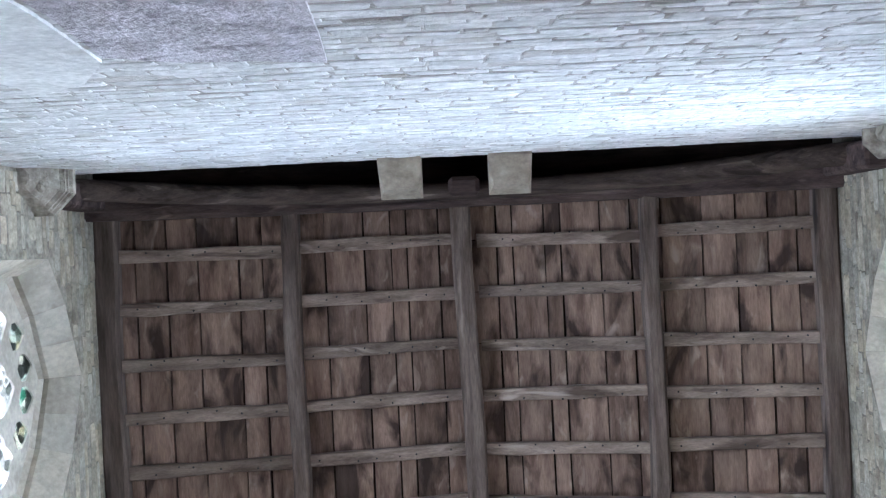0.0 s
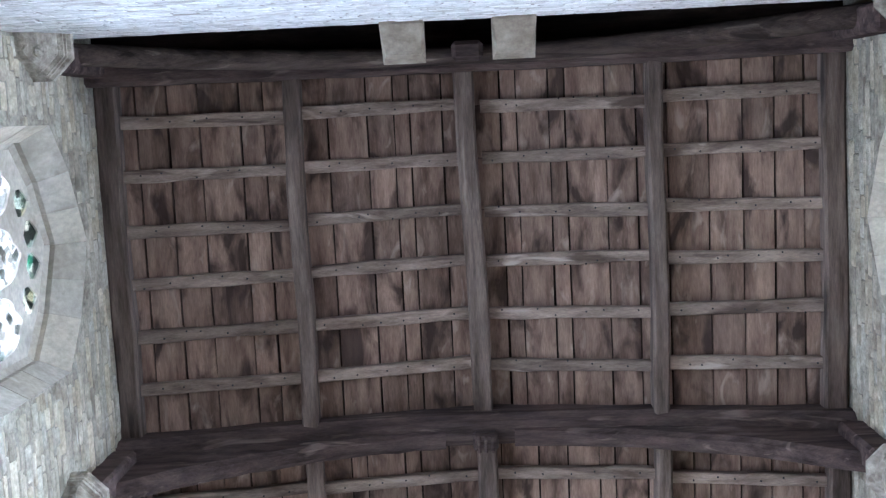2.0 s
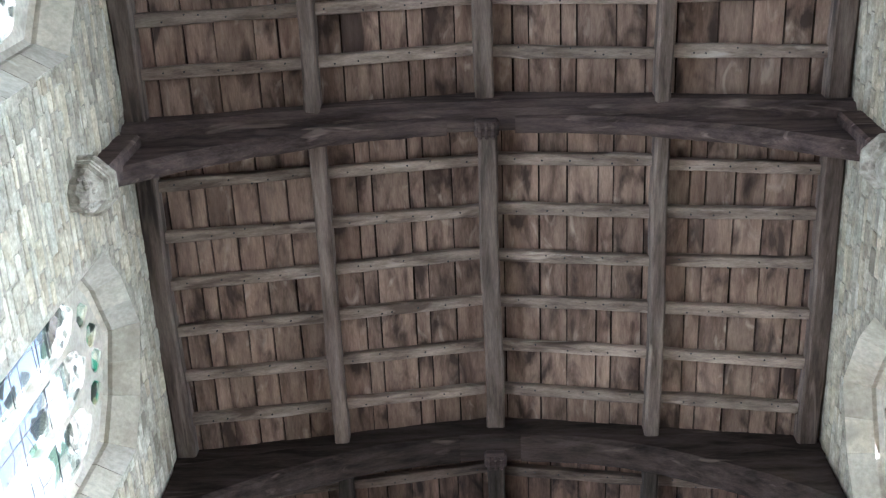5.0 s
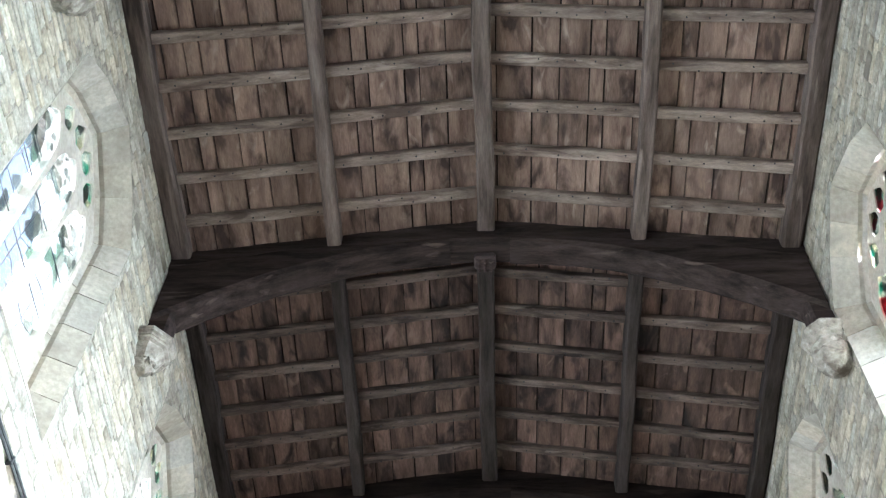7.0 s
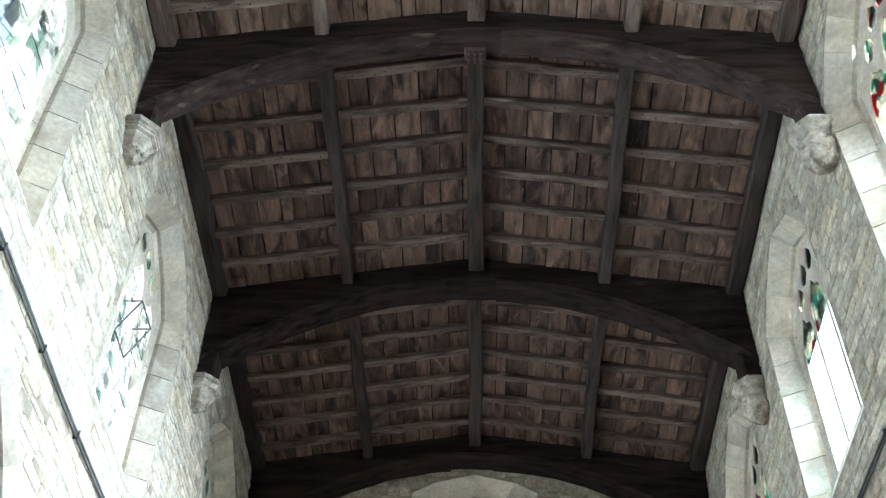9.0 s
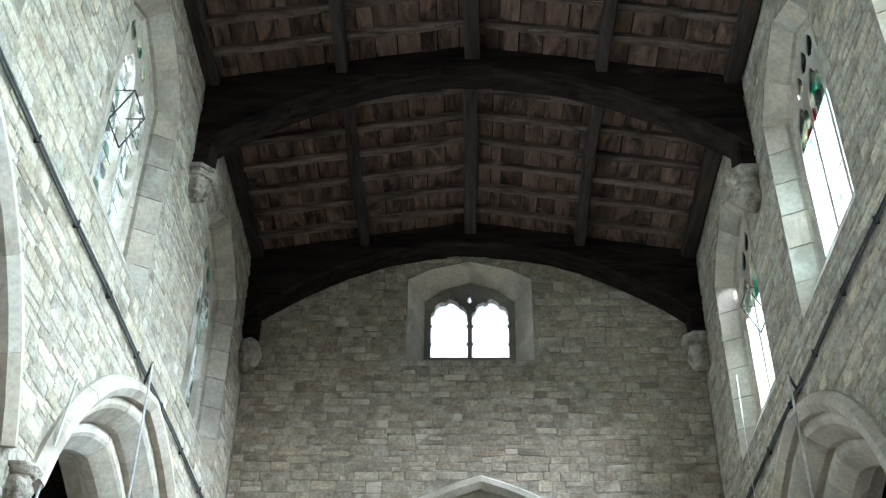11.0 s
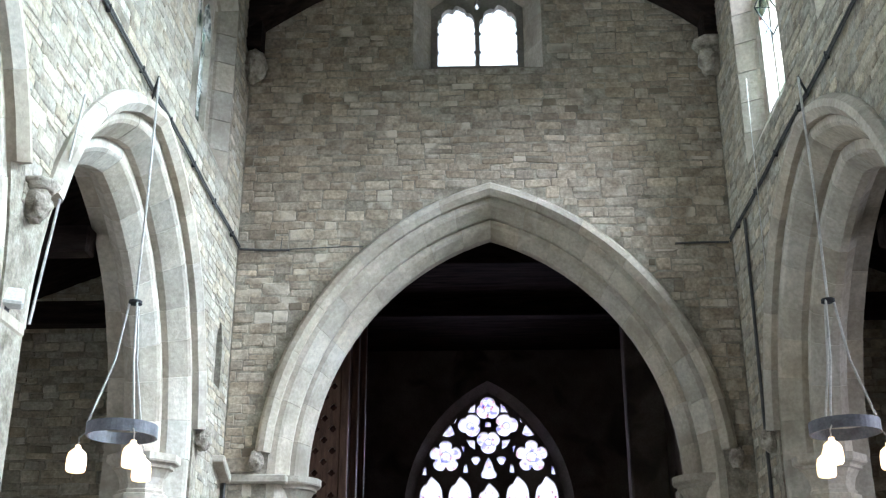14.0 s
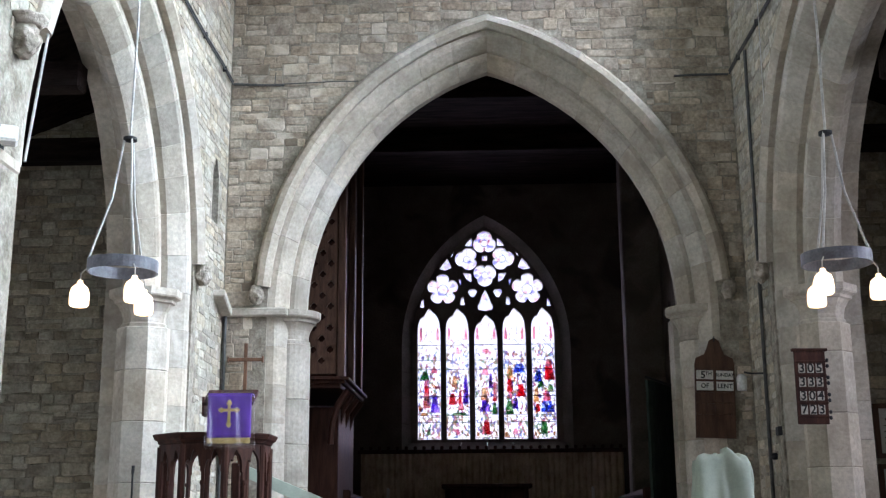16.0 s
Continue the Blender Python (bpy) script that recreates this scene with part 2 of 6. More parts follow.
# dark ochre chancel plaster, lowered further so the chancel's dimness is in the colour
DIMSTONE = surface("dimmed_ochre_plaster", (0.085, 0.068, 0.055), (0.165, 0.135, 0.11), 1.5, 30, 0.95, 0.5, stain=(0.05, 0.04, 0.034), stain_scale=1.1, stain_at=0.56)
LEAD = surface("lead_came", (0.03, 0.03, 0.033), (0.07, 0.07, 0.075), 10, 60, 0.6, 0.1)


def glass(name, pale, hues, cell=9.0, low=None, high=None, mixed=0.35, thin=0.85, tall=1.0):
    """Coloured leaded glass; hues fill the cells between the heights low and high, the pale tint the rest."""
    m = bpy.data.materials.new(name)
    m.use_nodes = True
    nt = m.node_tree
    n, link = nt.nodes, nt.links.new
    n.remove(n["Principled BSDF"])
    geo = n.new("ShaderNodeNewGeometry")
    vor = n.new("ShaderNodeTexVoronoi")
    vor.inputs["Scale"].default_value = cell
    vmap = n.new("ShaderNodeMapping")
    vmap.inputs["Scale"].default_value = (1, 1, tall)
    link(geo.outputs["Position"], vmap.inputs["Vector"])
    link(vmap.outputs[0], vor.inputs["Vector"])
    sep = n.new("ShaderNodeSeparateColor")
    link(vor.outputs["Color"], sep.inputs[0])
    ramp = n.new("ShaderNodeValToRGB")
    ramp.color_ramp.interpolation = "CONSTANT"
    while len(ramp.color_ramp.elements) < len(hues):
        ramp.color_ramp.elements.new(0.5)
    for i, c in enumerate(hues):
        ramp.color_ramp.elements[i].position, ramp.color_ramp.elements[i].color = i / len(hues), (*c, 1)
    link(sep.outputs[0], ramp.inputs[0])
    pick = n.new("ShaderNodeMath")
    pick.operation = "LESS_THAN"
    pick.inputs[1].default_value = mixed
    link(sep.outputs[1], pick.inputs[0])
    fac = pick.outputs[0]
    if low is not None:
        xyz = n.new("ShaderNodeSeparateXYZ")
        link(geo.outputs["Position"], xyz.inputs[0])
        wob = n.new("ShaderNodeTexNoise")
        wob.inputs["Scale"].default_value = 2.5
        link(geo.outputs["Position"], wob.inputs["Vector"])
        ad = n.new("ShaderNodeMath")
        ad.operation = "MULTIPLY_ADD"
        ad.inputs[1].default_value, ad.inputs[2].default_value = 1.1, -0.55
        link(wob.outputs["Fac"], ad.inputs[0])
        sm = n.new("ShaderNodeMath")
        link(xyz.outputs[2], sm.inputs[0])
        link(ad.outputs[0], sm.inputs[1])
        lo = n.new("ShaderNodeMath")
        lo.operation = "LESS_THAN"
        lo.inputs[1].default_value = high
        link(sm.outputs[0], lo.inputs[0])
        mu = n.new("ShaderNodeMath")
        mu.operation = "MULTIPLY"
        link(lo.outputs[0], mu.inputs[0])
        link(fac, mu.inputs[1])
        fac = mu.outputs[0]
    mix = n.new("ShaderNodeMix")
    mix.data_type = "RGBA"
    mix.inputs[6].default_value = (*pale, 1)
    link(fac, mix.inputs[0])
    link(ramp.outputs[0], mix.inputs[7])
    clear, milky, gloss = n.new("ShaderNodeBsdfTransparent"), n.new("ShaderNodeBsdfTranslucent"), n.new("ShaderNodeBsdfGlossy")
    gloss.inputs["Roughness"].default_value = 0.15
    link(mix.outputs[2], clear.inputs[0])
    link(mix.outputs[2], milky.inputs[0])
    a, b = n.new("ShaderNodeMixShader"), n.new("ShaderNodeMixShader")
    a.inputs[0].default_value = 1 - thin
    link(clear.outputs[0], a.inputs[1])
    link(milky.outputs[0], a.inputs[2])
    b.inputs[0].default_value = 0.05
    link(a.outputs[0], b.inputs[1])
    link(gloss.outputs[0], b.inputs[2])
    link(b.outputs[0], n["Material Output"].inputs[0])
    return m


MOTTLED = glass("mottled_white_head_glass", (0.86, 0.90, 0.90), [(0.46, 0.50, 0.47), (0.68, 0.72, 0.70), (0.30, 0.34, 0.32), (0.60, 0.66, 0.64)], 16.0, mixed=0.45, thin=0.99)
PALEHEAD = glass("green_eyelet_glass", (0.50, 0.58, 0.54), [(0.16, 0.40, 0.31), (0.46, 0.48, 0.38), (0.14, 0.16, 0.15), (0.28, 0.34, 0.30), (0.62, 0.66, 0.60), (0.08, 0.10, 0.09)], 13.0, mixed=0.8, thin=0.99)
PALEGLASS = glass("pale_quarry_glass", (0.86, 0.93, 0.92), [(0.6, 0.8, 0.74), (0.8, 0.84, 0.7), (0.66, 0.76, 0.8), (0.74, 0.80, 0.84), (0.45, 0.72, 0.62), (0.8, 0.78, 0.7)], 7.0, mixed=0.35, thin=0.97)
HEADGLASS = glass("figured_head_glass", (0.30, 0.33, 0.28), [(0.05, 0.26, 0.19), (0.46, 0.47, 0.36), (0.09, 0.10, 0.09), (0.20, 0.22, 0.18), (0.60, 0.60, 0.50), (0.08, 0.095, 0.085), (0.20, 0.012, 0.02), (0.34, 0.36, 0.31)], 11.0, mixed=0.85, thin=0.99)
NORTHGLASS = glass("grey_green_quarry_glass", (0.86, 0.93, 0.93), [(0.46, 0.52, 0.48), (0.55, 0.60, 0.56), (0.36, 0.40, 0.37), (0.65, 0.70, 0.65), (0.40, 0.52, 0.45)], 8.0, mixed=0.3, thin=0.97)
CLEARGLASS = glass("clear_glass", (0.95, 0.97, 0.97), [(0.9, 0.92, 0.9)], 6.0)
STAINED = glass("white_painted_glass", (0.88, 0.84, 0.88), [(0.40, 0.32, 0.52), (0.6, 0.36, 0.42), (0.55, 0.46, 0.40), (0.4, 0.48, 0.4), (0.80, 0.74, 0.70), (0.4, 0.44, 0.6), (0.55, 0.42, 0.32)], 28.0, 2.0, 4.4, 0.42, tall=0.7)
PIECES = {
    "red": glass("red_glass", (0.62, 0.02, 0.06), [(0.42, 0.01, 0.03), (0.75, 0.12, 0.2), (0.7, 0.4, 0.42)], 16.0, mixed=0.55, tall=0.5),
    "purple": glass("purple_glass", (0.16, 0.04, 0.5), [(0.1, 0.02, 0.33), (0.3, 0.08, 0.6), (0.5, 0.35, 0.75)], 16.0, mixed=0.55, tall=0.4),
    "green": glass("green_glass", (0.06, 0.28, 0.09), [(0.03, 0.16, 0.06), (0.15, 0.4, 0.15), (0.45, 0.55, 0.35)], 18.0, mixed=0.6),
    "blue": glass("blue_glass", (0.08, 0.16, 0.62), [(0.05, 0.08, 0.42), (0.2, 0.35, 0.8), (0.55, 0.62, 0.85)], 18.0, mixed=0.6),
    "rose": glass("rose_glass", (0.72, 0.34, 0.44), [(0.6, 0.2, 0.34), (0.8, 0.5, 0.55), (0.85, 0.7, 0.7)], 16.0, mixed=0.55),
    "amber": glass("amber_glass", (0.62, 0.40, 0.2), [(0.4, 0.22, 0.08), (0.75, 0.55, 0.3), (0.8, 0.7, 0.5)], 18.0, mixed=0.6),
}
TRACERYGLASS = glass("tracery_glass", (0.84, 0.80, 0.86), [(0.7, 0.62, 0.85), (0.85, 0.66, 0.68), (0.8, 0.78, 0.8), (0.6, 0.56, 0.85)], 16.0, mixed=0.3)
FROSTED = bpy.data.materials.new("lit_opal_shade")
FROSTED.use_nodes = True
_b = FROSTED.node_tree.nodes["Principled BSDF"]
_b.inputs["Base Color"].default_value = (0.9, 0.85, 0.75, 1)
_b.inputs["Emission Color"].default_value = (1.0, 0.64, 0.32, 1)
_b.inputs["Emission Strength"].default_value = 4.5
OPAL = surface("opal_glass", (0.6, 0.6, 0.58), (0.7, 0.7, 0.68), 5, 40, 0.25, 0.0)
FILM = bpy.data.materials.new("clear_plastic_film")
FILM.use_nodes = True
_n = FILM.node_tree
_t, _g, _m = _n.nodes.new("ShaderNodeBsdfTransparent"), _n.nodes.new("ShaderNodeBsdfGlossy"), _n.nodes.new("ShaderNodeMixShader")
_g.inputs["Roughness"].default_value = 0.12
_m.inputs[0].default_value = 0.07
_n.links.new(_t.outputs[0], _m.inputs[1])
_n.links.new(_g.outputs[0], _m.inputs[2])
_n.links.new(_m.outputs[0], _n.nodes["Material Output"].inputs[0])


# ---- building tools ----
def part(name, bm, material, parent=None, label="", smooth=False, mesh=None):
    if mesh is None:
        bmesh.ops.recalc_face_normals(bm, faces=bm.faces)
        mesh = bpy.data.meshes.new(name)
        bm.to_mesh(mesh)
        bm.free()
        if smooth:
            for p in mesh.polygons:
                p.use_smooth = True
        mesh.materials.append(material)
    ob = new(name, mesh)
    ob.parent = parent
    if parent is not None:
        ob.matrix_parent_inverse = Matrix.Translation(-parent.location)
    if label:
        tagged(ob, label)
    return ob


def thing(name, label, category, group="", kind="", at=(0, 0, 0)):
    ob = new(name)
    ob.empty_display_size = 0.1
    ob.location = at
    return tagged(ob, label, category, group, kind)


def block(x0, x1, y0, y1, z0, z1, bevel=0.0, bm=None):
    """A box, chamfered where asked, added to bm."""
    own = bmesh.new()
    bmesh.ops.create_cube(own, size=1)
    bmesh.ops.transform(own, matrix=Matrix.LocRotScale(((x0 + x1) / 2, (y0 + y1) / 2, (z0 + z1) / 2), None, (x1 - x0, y1 - y0, z1 - z0)), verts=own.verts)
    if bevel:
        bmesh.ops.bevel(own, geom=own.edges[:], offset=bevel, segments=1, affect="EDGES")
    if bm is None:
        return own
    return merge(bm, own)


def merge(bm, other):
    m = bpy.data.meshes.new("tmp")
    other.to_mesh(m)
    other.free()
    bm.from_mesh(m)
    bpy.data.meshes.remove(m)
    return bm


def lathe(profile, sides=24, centre=(0, 0, 0), start=0.0, sweep=360.0, bm=None, turn=0.0):
    """Turns (radius, z) pairs about the upright axis through centre."""
    bm = bm or bmesh.new()
    steps = sides if sweep >= 360 else sides + 1
    rings = []
    for r, z in profile:
        ring = []
        for i in range(steps):
            a = radians(turn + start + sweep * i / sides)
            ring.append(bm.verts.new((centre[0] + r * math.cos(a), centre[1] + r * math.sin(a), centre[2] + z)))
        rings.append(ring)
    for lo, hi in zip(rings, rings[1:]):
        for i in range(steps if sweep >= 360 else steps - 1):
            j = (i + 1) % steps
            bm.faces.new((lo[i], lo[j], hi[j], hi[i]))
    bm.faces.new(rings[0][::-1])
    bm.faces.new(rings[-1])
    return bm


def tube(points, radius, sides=8, bm=None):
    """A round bar along points."""
    bm = bm or bmesh.new()
    pts = [Vector(p) for p in points]
    rings = []
    for i, p in enumerate(pts):
        d = (pts[min(i + 1, len(pts) - 1)] - pts[max(i - 1, 0)]).normalized()
        a = d.orthogonal().normalized()
        if rings:
            a = (last - d * last.dot(d)).normalized()
        last = a
        b = d.cross(a)
        rings.append([bm.verts.new(p + radius * (a * math.cos(2 * math.pi * k / sides) + b * math.sin(2 * math.pi * k / sides))) for k in range(sides)])
    for lo, hi in zip(rings, rings[1:]):
        for k in range(sides):
            bm.faces.new((lo[k], lo[(k + 1) % sides], hi[(k + 1) % sides], hi[k]))
    bm.faces.new(rings[0][::-1])
    bm.faces.new(rings[-1])
    return bm


def plate(place, outer, holes, w0, w1, bm=None):
    """A slab with holes in the plane that place() sets, from depth w0 to w1."""
    own = bmesh.new()
    edges = []
    for loop in (outer, *holes):
        vs = [own.verts.new((u, v, w0)) for u, v in loop]
        for i in range(len(vs)):
            edges.append(own.edges.new((vs[i], vs[(i + 1) % len(vs)])))
    bmesh.ops.triangle_fill(own, edges=edges, use_beauty=True)
    got = bmesh.ops.extrude_face_region(own, geom=own.faces[:])
    for v in [g for g in got["geom"] if isinstance(g, bmesh.types.BMVert)]:
        v.co.z = w1
    for v in own.verts:
        v.co = place(*v.co)
    if bm is None:
        return own
    return merge(bm, own)


def inside(u, v, loop):
    hit = False
    for i in range(len(loop)):
        (a, b), (c, d) = loop[i - 1], loop[i]
        if (b > v) != (d > v) and u < (c - a) * (v - b) / (d - b) + a:
            hit = not hit
    return hit


def pointed(centre, spring, radius, off, steps=14, foot=None):
    """Outline of a two-centred arch, from its left foot over the apex to its right foot."""
    top = math.acos(off / radius)
    right = [(centre - off + radius * math.cos(top * i / steps), spring + radius * math.sin(top * i / steps)) for i in range(steps + 1)]
    left = [(2 * centre - u, v) for u, v in right]
    loop = left[:-1] + right[::-1]
    if foot is not None:
        loop = [(loop[0][0], foot)] + loop + [(loop[-1][0], foot)]
    return loop


def arch_ring(name, place, centre, spring, off, section, material, parent, stone=0.34, lo_left=0.0, lo_right=0.0, gap=0.0015):
    """Voussoirs of one order: section is a loop of (radius, depth); each stone is a piece of its own."""
    rmean = sum(r for r, _ in section) / len(section)
    for side in (-1, 1):
        foot = math.asin(max(0.0, (lo_left if side < 0 else lo_right) - 0.0) / rmean)
        tops = [math.acos(min(1.0, off / r)) for r, _ in section]
        count = max(2, round((min(tops) - foot) * rmean / stone))
        cuts = [0.0] + [(i + random.uniform(-0.12, 0.12)) / count for i in range(1, count)] + [1.0]
        for a, b in zip(cuts, cuts[1:]):
            bm = bmesh.new()
            rings = []
            sub = 2
            lift = random.uniform(-0.003, 0.004)
            for k in range(sub + 1):
                f = a + (b - a) * k / sub
                ring = []
                for (r, w), top in zip(section, tops):
                    ang = foot + (top - foot) * f
                    if k == 0:
                        ang += gap / r
                    if k == sub and b < 1:
                        ang -= gap / r
                    ring.append(bm.verts.new(place(centre + side * (r * math.cos(ang) - off), spring + r * math.sin(ang), w + lift)))
                rings.append(ring)
            m = len(section)
            for lo, hi in zip(rings, rings[1:]):
                for i in range(m):
                    bm.faces.new((lo[i], lo[(i + 1) % m], hi[(i + 1) % m], hi[i]))
            bm.faces.new(rings[0][::-1])
            bm.faces.new(rings[-1])
            part(name, bm, material, parent)


# rough-hewn stones: a few shapes shared by all walls
def hewn_shapes(material, count=10, seed=3):
    rng = random.Random(seed)
    shapes = []
    for _ in range(count):
        bm = bmesh.new()
        cx, cy = rng.uniform(0.41, 0.48), rng.uniform(0.32, 0.44)
        ring = [(-.5, -cy), (-cx, -.5), (cx, -.5), (.5, -cy), (.5, cy), (cx, .5), (-cx, .5), (-.5, cy)]
        ring = [(x * (1 - rng.uniform(0, .07)), y * (1 - rng.uniform(0, .16))) for x, y in ring]
        back = [bm.verts.new((x, y, -0.2)) for x, y in ring]
        mid = [bm.verts.new((x * rng.uniform(.95, 1.0), y * rng.uniform(.92, 1.0), rng.uniform(.35, .65))) for x, y in ring]
        front = [bm.verts.new((v.co.x * rng.uniform(.86, .94), v.co.y * rng.uniform(.70, .86), rng.uniform(.75, 1.1))) for v in mid]
        for lo, hi in ((back, mid), (mid, front)):
            for i in range(8):
                bm.faces.new((lo[i], lo[(i + 1) % 8], hi[(i + 1) % 8], hi[i]))
        bm.faces.new(front)
        bmesh.ops.recalc_face_normals(bm, faces=bm.faces)
        me = bpy.data.meshes.new("stone")
        bm.to_mesh(me)
        bm.free()
        me.materials.append(material)
        shapes.append(me)
    return shapes


TOOLED = surface("brown_tooled_stone", (0.22, 0.18, 0.14), (0.42, 0.36, 0.29), 6, 30, 0.9, 0.5, fine_mix=0.15)
HEWN, HEWN_LIMED, HEWN_EAST = hewn_shapes(RUBBLE), hewn_shapes(LIMED, seed=4), hewn_shapes(ASHLAR, seed=5)


def stonework(parent, place, u0, u1, v0, v1, blocked, near, seed, course=(0.085, 0.15), length=(0.14, 0.42), relief=0.022, limit=300, rest=None, shapes=None):
    """Courses of rough stones on a wall; those that near() picks are pieces of their own, the others one joined mesh."""
    rng = random.Random(seed)
    singles, verts, faces = 0, [], []
    v = v0
    while v < v1 - 0.04:
        h = min(rng.uniform(*course), v1 - v)
        u = u0 - rng.uniform(0, 0.2)
        while u < u1:
            ln = rng.uniform(*length) * (0.75 + 2.2 * h)
            spans = [(max(u, u0), min(u + ln, u1))]
            u += ln
            for cut in range(2):
                good, bad = [], []
                for a, b in spans:
                    ok = b - a > 0.05 and not any(blocked(uu, vv) for uu in (a, (a + b) / 2, b) for vv in (v + 0.01, v + h / 2, v + h - 0.01))
                    (good if ok else bad).append((a, b))
                pieces = []
                for a, b in good:
                    if h > 0.11 and rng.random() < 0.28:
                        q = rng.uniform(0.4, 0.6)
                        mid = (a + b) / 2 if b - a > 0.24 and rng.random() < 0.5 else b
                        pieces += [(a, b, v, h * q)] + [(x0, x1, v + h * q, h * (1 - q)) for x0, x1 in ((a, mid), (mid, b)) if x1 > x0]
                    elif rng.random() > 0.035:
                        pieces.append((a, b, v, h))
                for a, b, vl, hh in pieces:
                    drop = rng.uniform(-0.016, 0.016)
                    vc, uc = vl + hh / 2 + drop, (a + b) / 2
                    sx, sy, sz = (b - a) - rng.uniform(-0.004, 0.008), hh * rng.uniform(0.90, 1.18) - rng.uniform(0.0, 0.008), relief * rng.uniform(0.3, 1.3)
                    p, px, py, pz = (Vector(place(*c)) for c in ((uc, vc, 0), (uc + 1, vc, 0), (uc, vc + 1, 0), (uc, vc, 1)))
                    ax, ay, az = (px - p), (py - p), (pz - p)
                    ax = Vector((round(ax.x, 3), round(ax.y, 3), 0)).normalized()
                    tilt = rng.uniform(-0.06, 0.06)
                    ax, ay = ax + ay * tilt, ay - ax * tilt
                    mat = Matrix(((ax.x * sx, ay.x * sy, az.x * sz, p.x), (ax.y * sx, ay.y * sy, az.y * sz, p.y), (ax.z * sx, ay.z * sy, az.z * sz, p.z), (0, 0, 0, 1)))
                    shape = (shapes or HEWN)[rng.randrange(10)]
                    if singles < limit and near(uc, vc):
                        singles += 1
                        st = new("stone", shape)
                        st.parent = parent
                        st.matrix_basis = mat
                    else:
                        base = len(verts)
                        verts.extend((mat @ q.co)[:] for q in shape.vertices)
                        faces.extend([base + i for i in f.vertices] for f in shape.polygons)
                spans = []
                for a, b in bad:
                    if b - a > 0.1:
                        spans += [(a, (a + b) / 2), ((a + b) / 2, b)]
        v += h
    if verts:
        me = bpy.data.meshes.new("stonework")
        me.from_pydata(verts, [], faces)
        me.materials.append(rest or RUBBLE_REST)
        ob = new("stonework", me)
        ob.parent = parent
        tagged(ob, kind="stuff")

# ---- structure ----
ARCH_N, ARCH_S = (8.22, 3.82), (8.45, 4.05)
SPRING = 3.45
WIN_N, WIN_S = (0.75, 3.72, 6.81, 9.92), (0.83, 4.38, 7.03, 9.68)
SLIT = [(10.86, 4.35), (10.86, 4.85), (10.98, 5.05), (11.12, 4.85), (11.12, 4.35)]
CHX, CHSPRING, CHOFF = 0.15, 3.55, 0.887


def clere_outline(c, half=0.8, sill=6.48, spring=8.6, apex=9.12):
    rise = apex - spring
    return [(c - half, sill), (c - half, spring), (c - half * 0.62, spring + rise * 0.52), (c, apex), (c + half * 0.62, spring + rise * 0.52), (c + half, spring), (c + half, sill)]


EAST_OUT = [(-0.73, 8.27), (-0.73, 9.42), (-0.46, 9.57), (0.03, 9.69), (0.52, 9.57), (0.79, 9.42), (0.79, 8.27)]
EAST_IN = [(-0.53, 8.46), (-0.53, 9.31), (-0.31, 9.49), (0.03, 9.60), (0.37, 9.49), (0.59, 9.31), (0.59, 8.46)]


def arcade_outline(centres, far):
    loop = [(-1.0, 0.0)]
    for c in sorted(centres):
        loop += pointed(c, SPRING, 2.41, 0.38, foot=0.0)
    return loop + [(far, 0.0), (far, 9.56), (-1.0, 9.56)]


wall_north = part("wall_north", plate(on_north, arcade_outline(ARCH_N, YE + 0.1), [clere_outline(c) for c in WIN_N] + [SLIT], 0.0, -THICK), MORTAR)
tagged(wall_north, "tall nave wall of pale coursed rubble stone", "wall", kind="structure")
wall_south = part("wall_south", plate(on_south, arcade_outline(ARCH_S, YE + 0.1), [clere_outline(c) for c in WIN_S], 0.0, -THICK), MORTAR)
tagged(wall_south, "tall nave wall of grey coursed rubble stone", "wall", kind="structure")
_loop = [(-3.42, 0.0)] + pointed(CHX, CHSPRING, 3.22, CHOFF, foot=0.0) + [(3.55, 0.0), (3.55, 10.3), (-3.42, 10.3)]
wall_east = part("wall_east", plate(on_east, _loop, [EAST_OUT], 0.0, -THICK), MORTAR)
tagged(wall_east, "chancel arch wall of grey coursed stone", "wall", kind="structure")
wall_west = part("wall_west", plate(on_west, [(-3.42, 0.0), (3.5, 0.0), (3.5, 8.86), (-3.42, 8.86)], [], 0.0, -0.45), WHITEWASH)
tagged(wall_west, "pale limewashed stone west wall", "wall", kind="structure")
# added box behind the wall head; near-black colour stands in for the recess's shade
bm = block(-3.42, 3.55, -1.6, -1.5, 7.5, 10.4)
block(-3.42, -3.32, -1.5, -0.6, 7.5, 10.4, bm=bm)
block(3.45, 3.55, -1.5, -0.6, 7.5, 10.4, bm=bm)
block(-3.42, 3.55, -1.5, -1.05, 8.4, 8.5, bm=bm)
tagged(part("wall_behind_gable", bm, TRUSS), "added backing of the recess above the west wall head, coloured dark as its shade", "wall", kind="structure")

# roof covering, boards as one ceiling
bm = bmesh.new()
for side in (-1, 1):
    prof = [(RIDGE_X, RIDGE_Z + 0.045), (RIDGE_X + side * 3.6, RIDGE_Z + 0.045 - FALL * 3.6), (RIDGE_X + side * 3.6, RIDGE_Z + 0.2 - FALL * 3.6), (RIDGE_X, RIDGE_Z + 0.2)]
    lo = [bm.verts.new((x, -1.6, z)) for x, z in prof]
    hi = [bm.verts.new((x, YE + 0.9, z)) for x, z in prof]
    for i in range(4):
        bm.faces.new((lo[i], lo[(i + 1) % 4], hi[(i + 1) % 4], hi[i]))
    bm.faces.new(lo[::-1])
    bm.faces.new(hi)
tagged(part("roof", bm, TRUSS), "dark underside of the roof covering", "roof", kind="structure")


def under(x):
    """Underside of the boards."""
    return RIDGE_Z - FALL * abs(x - RIDGE_X)


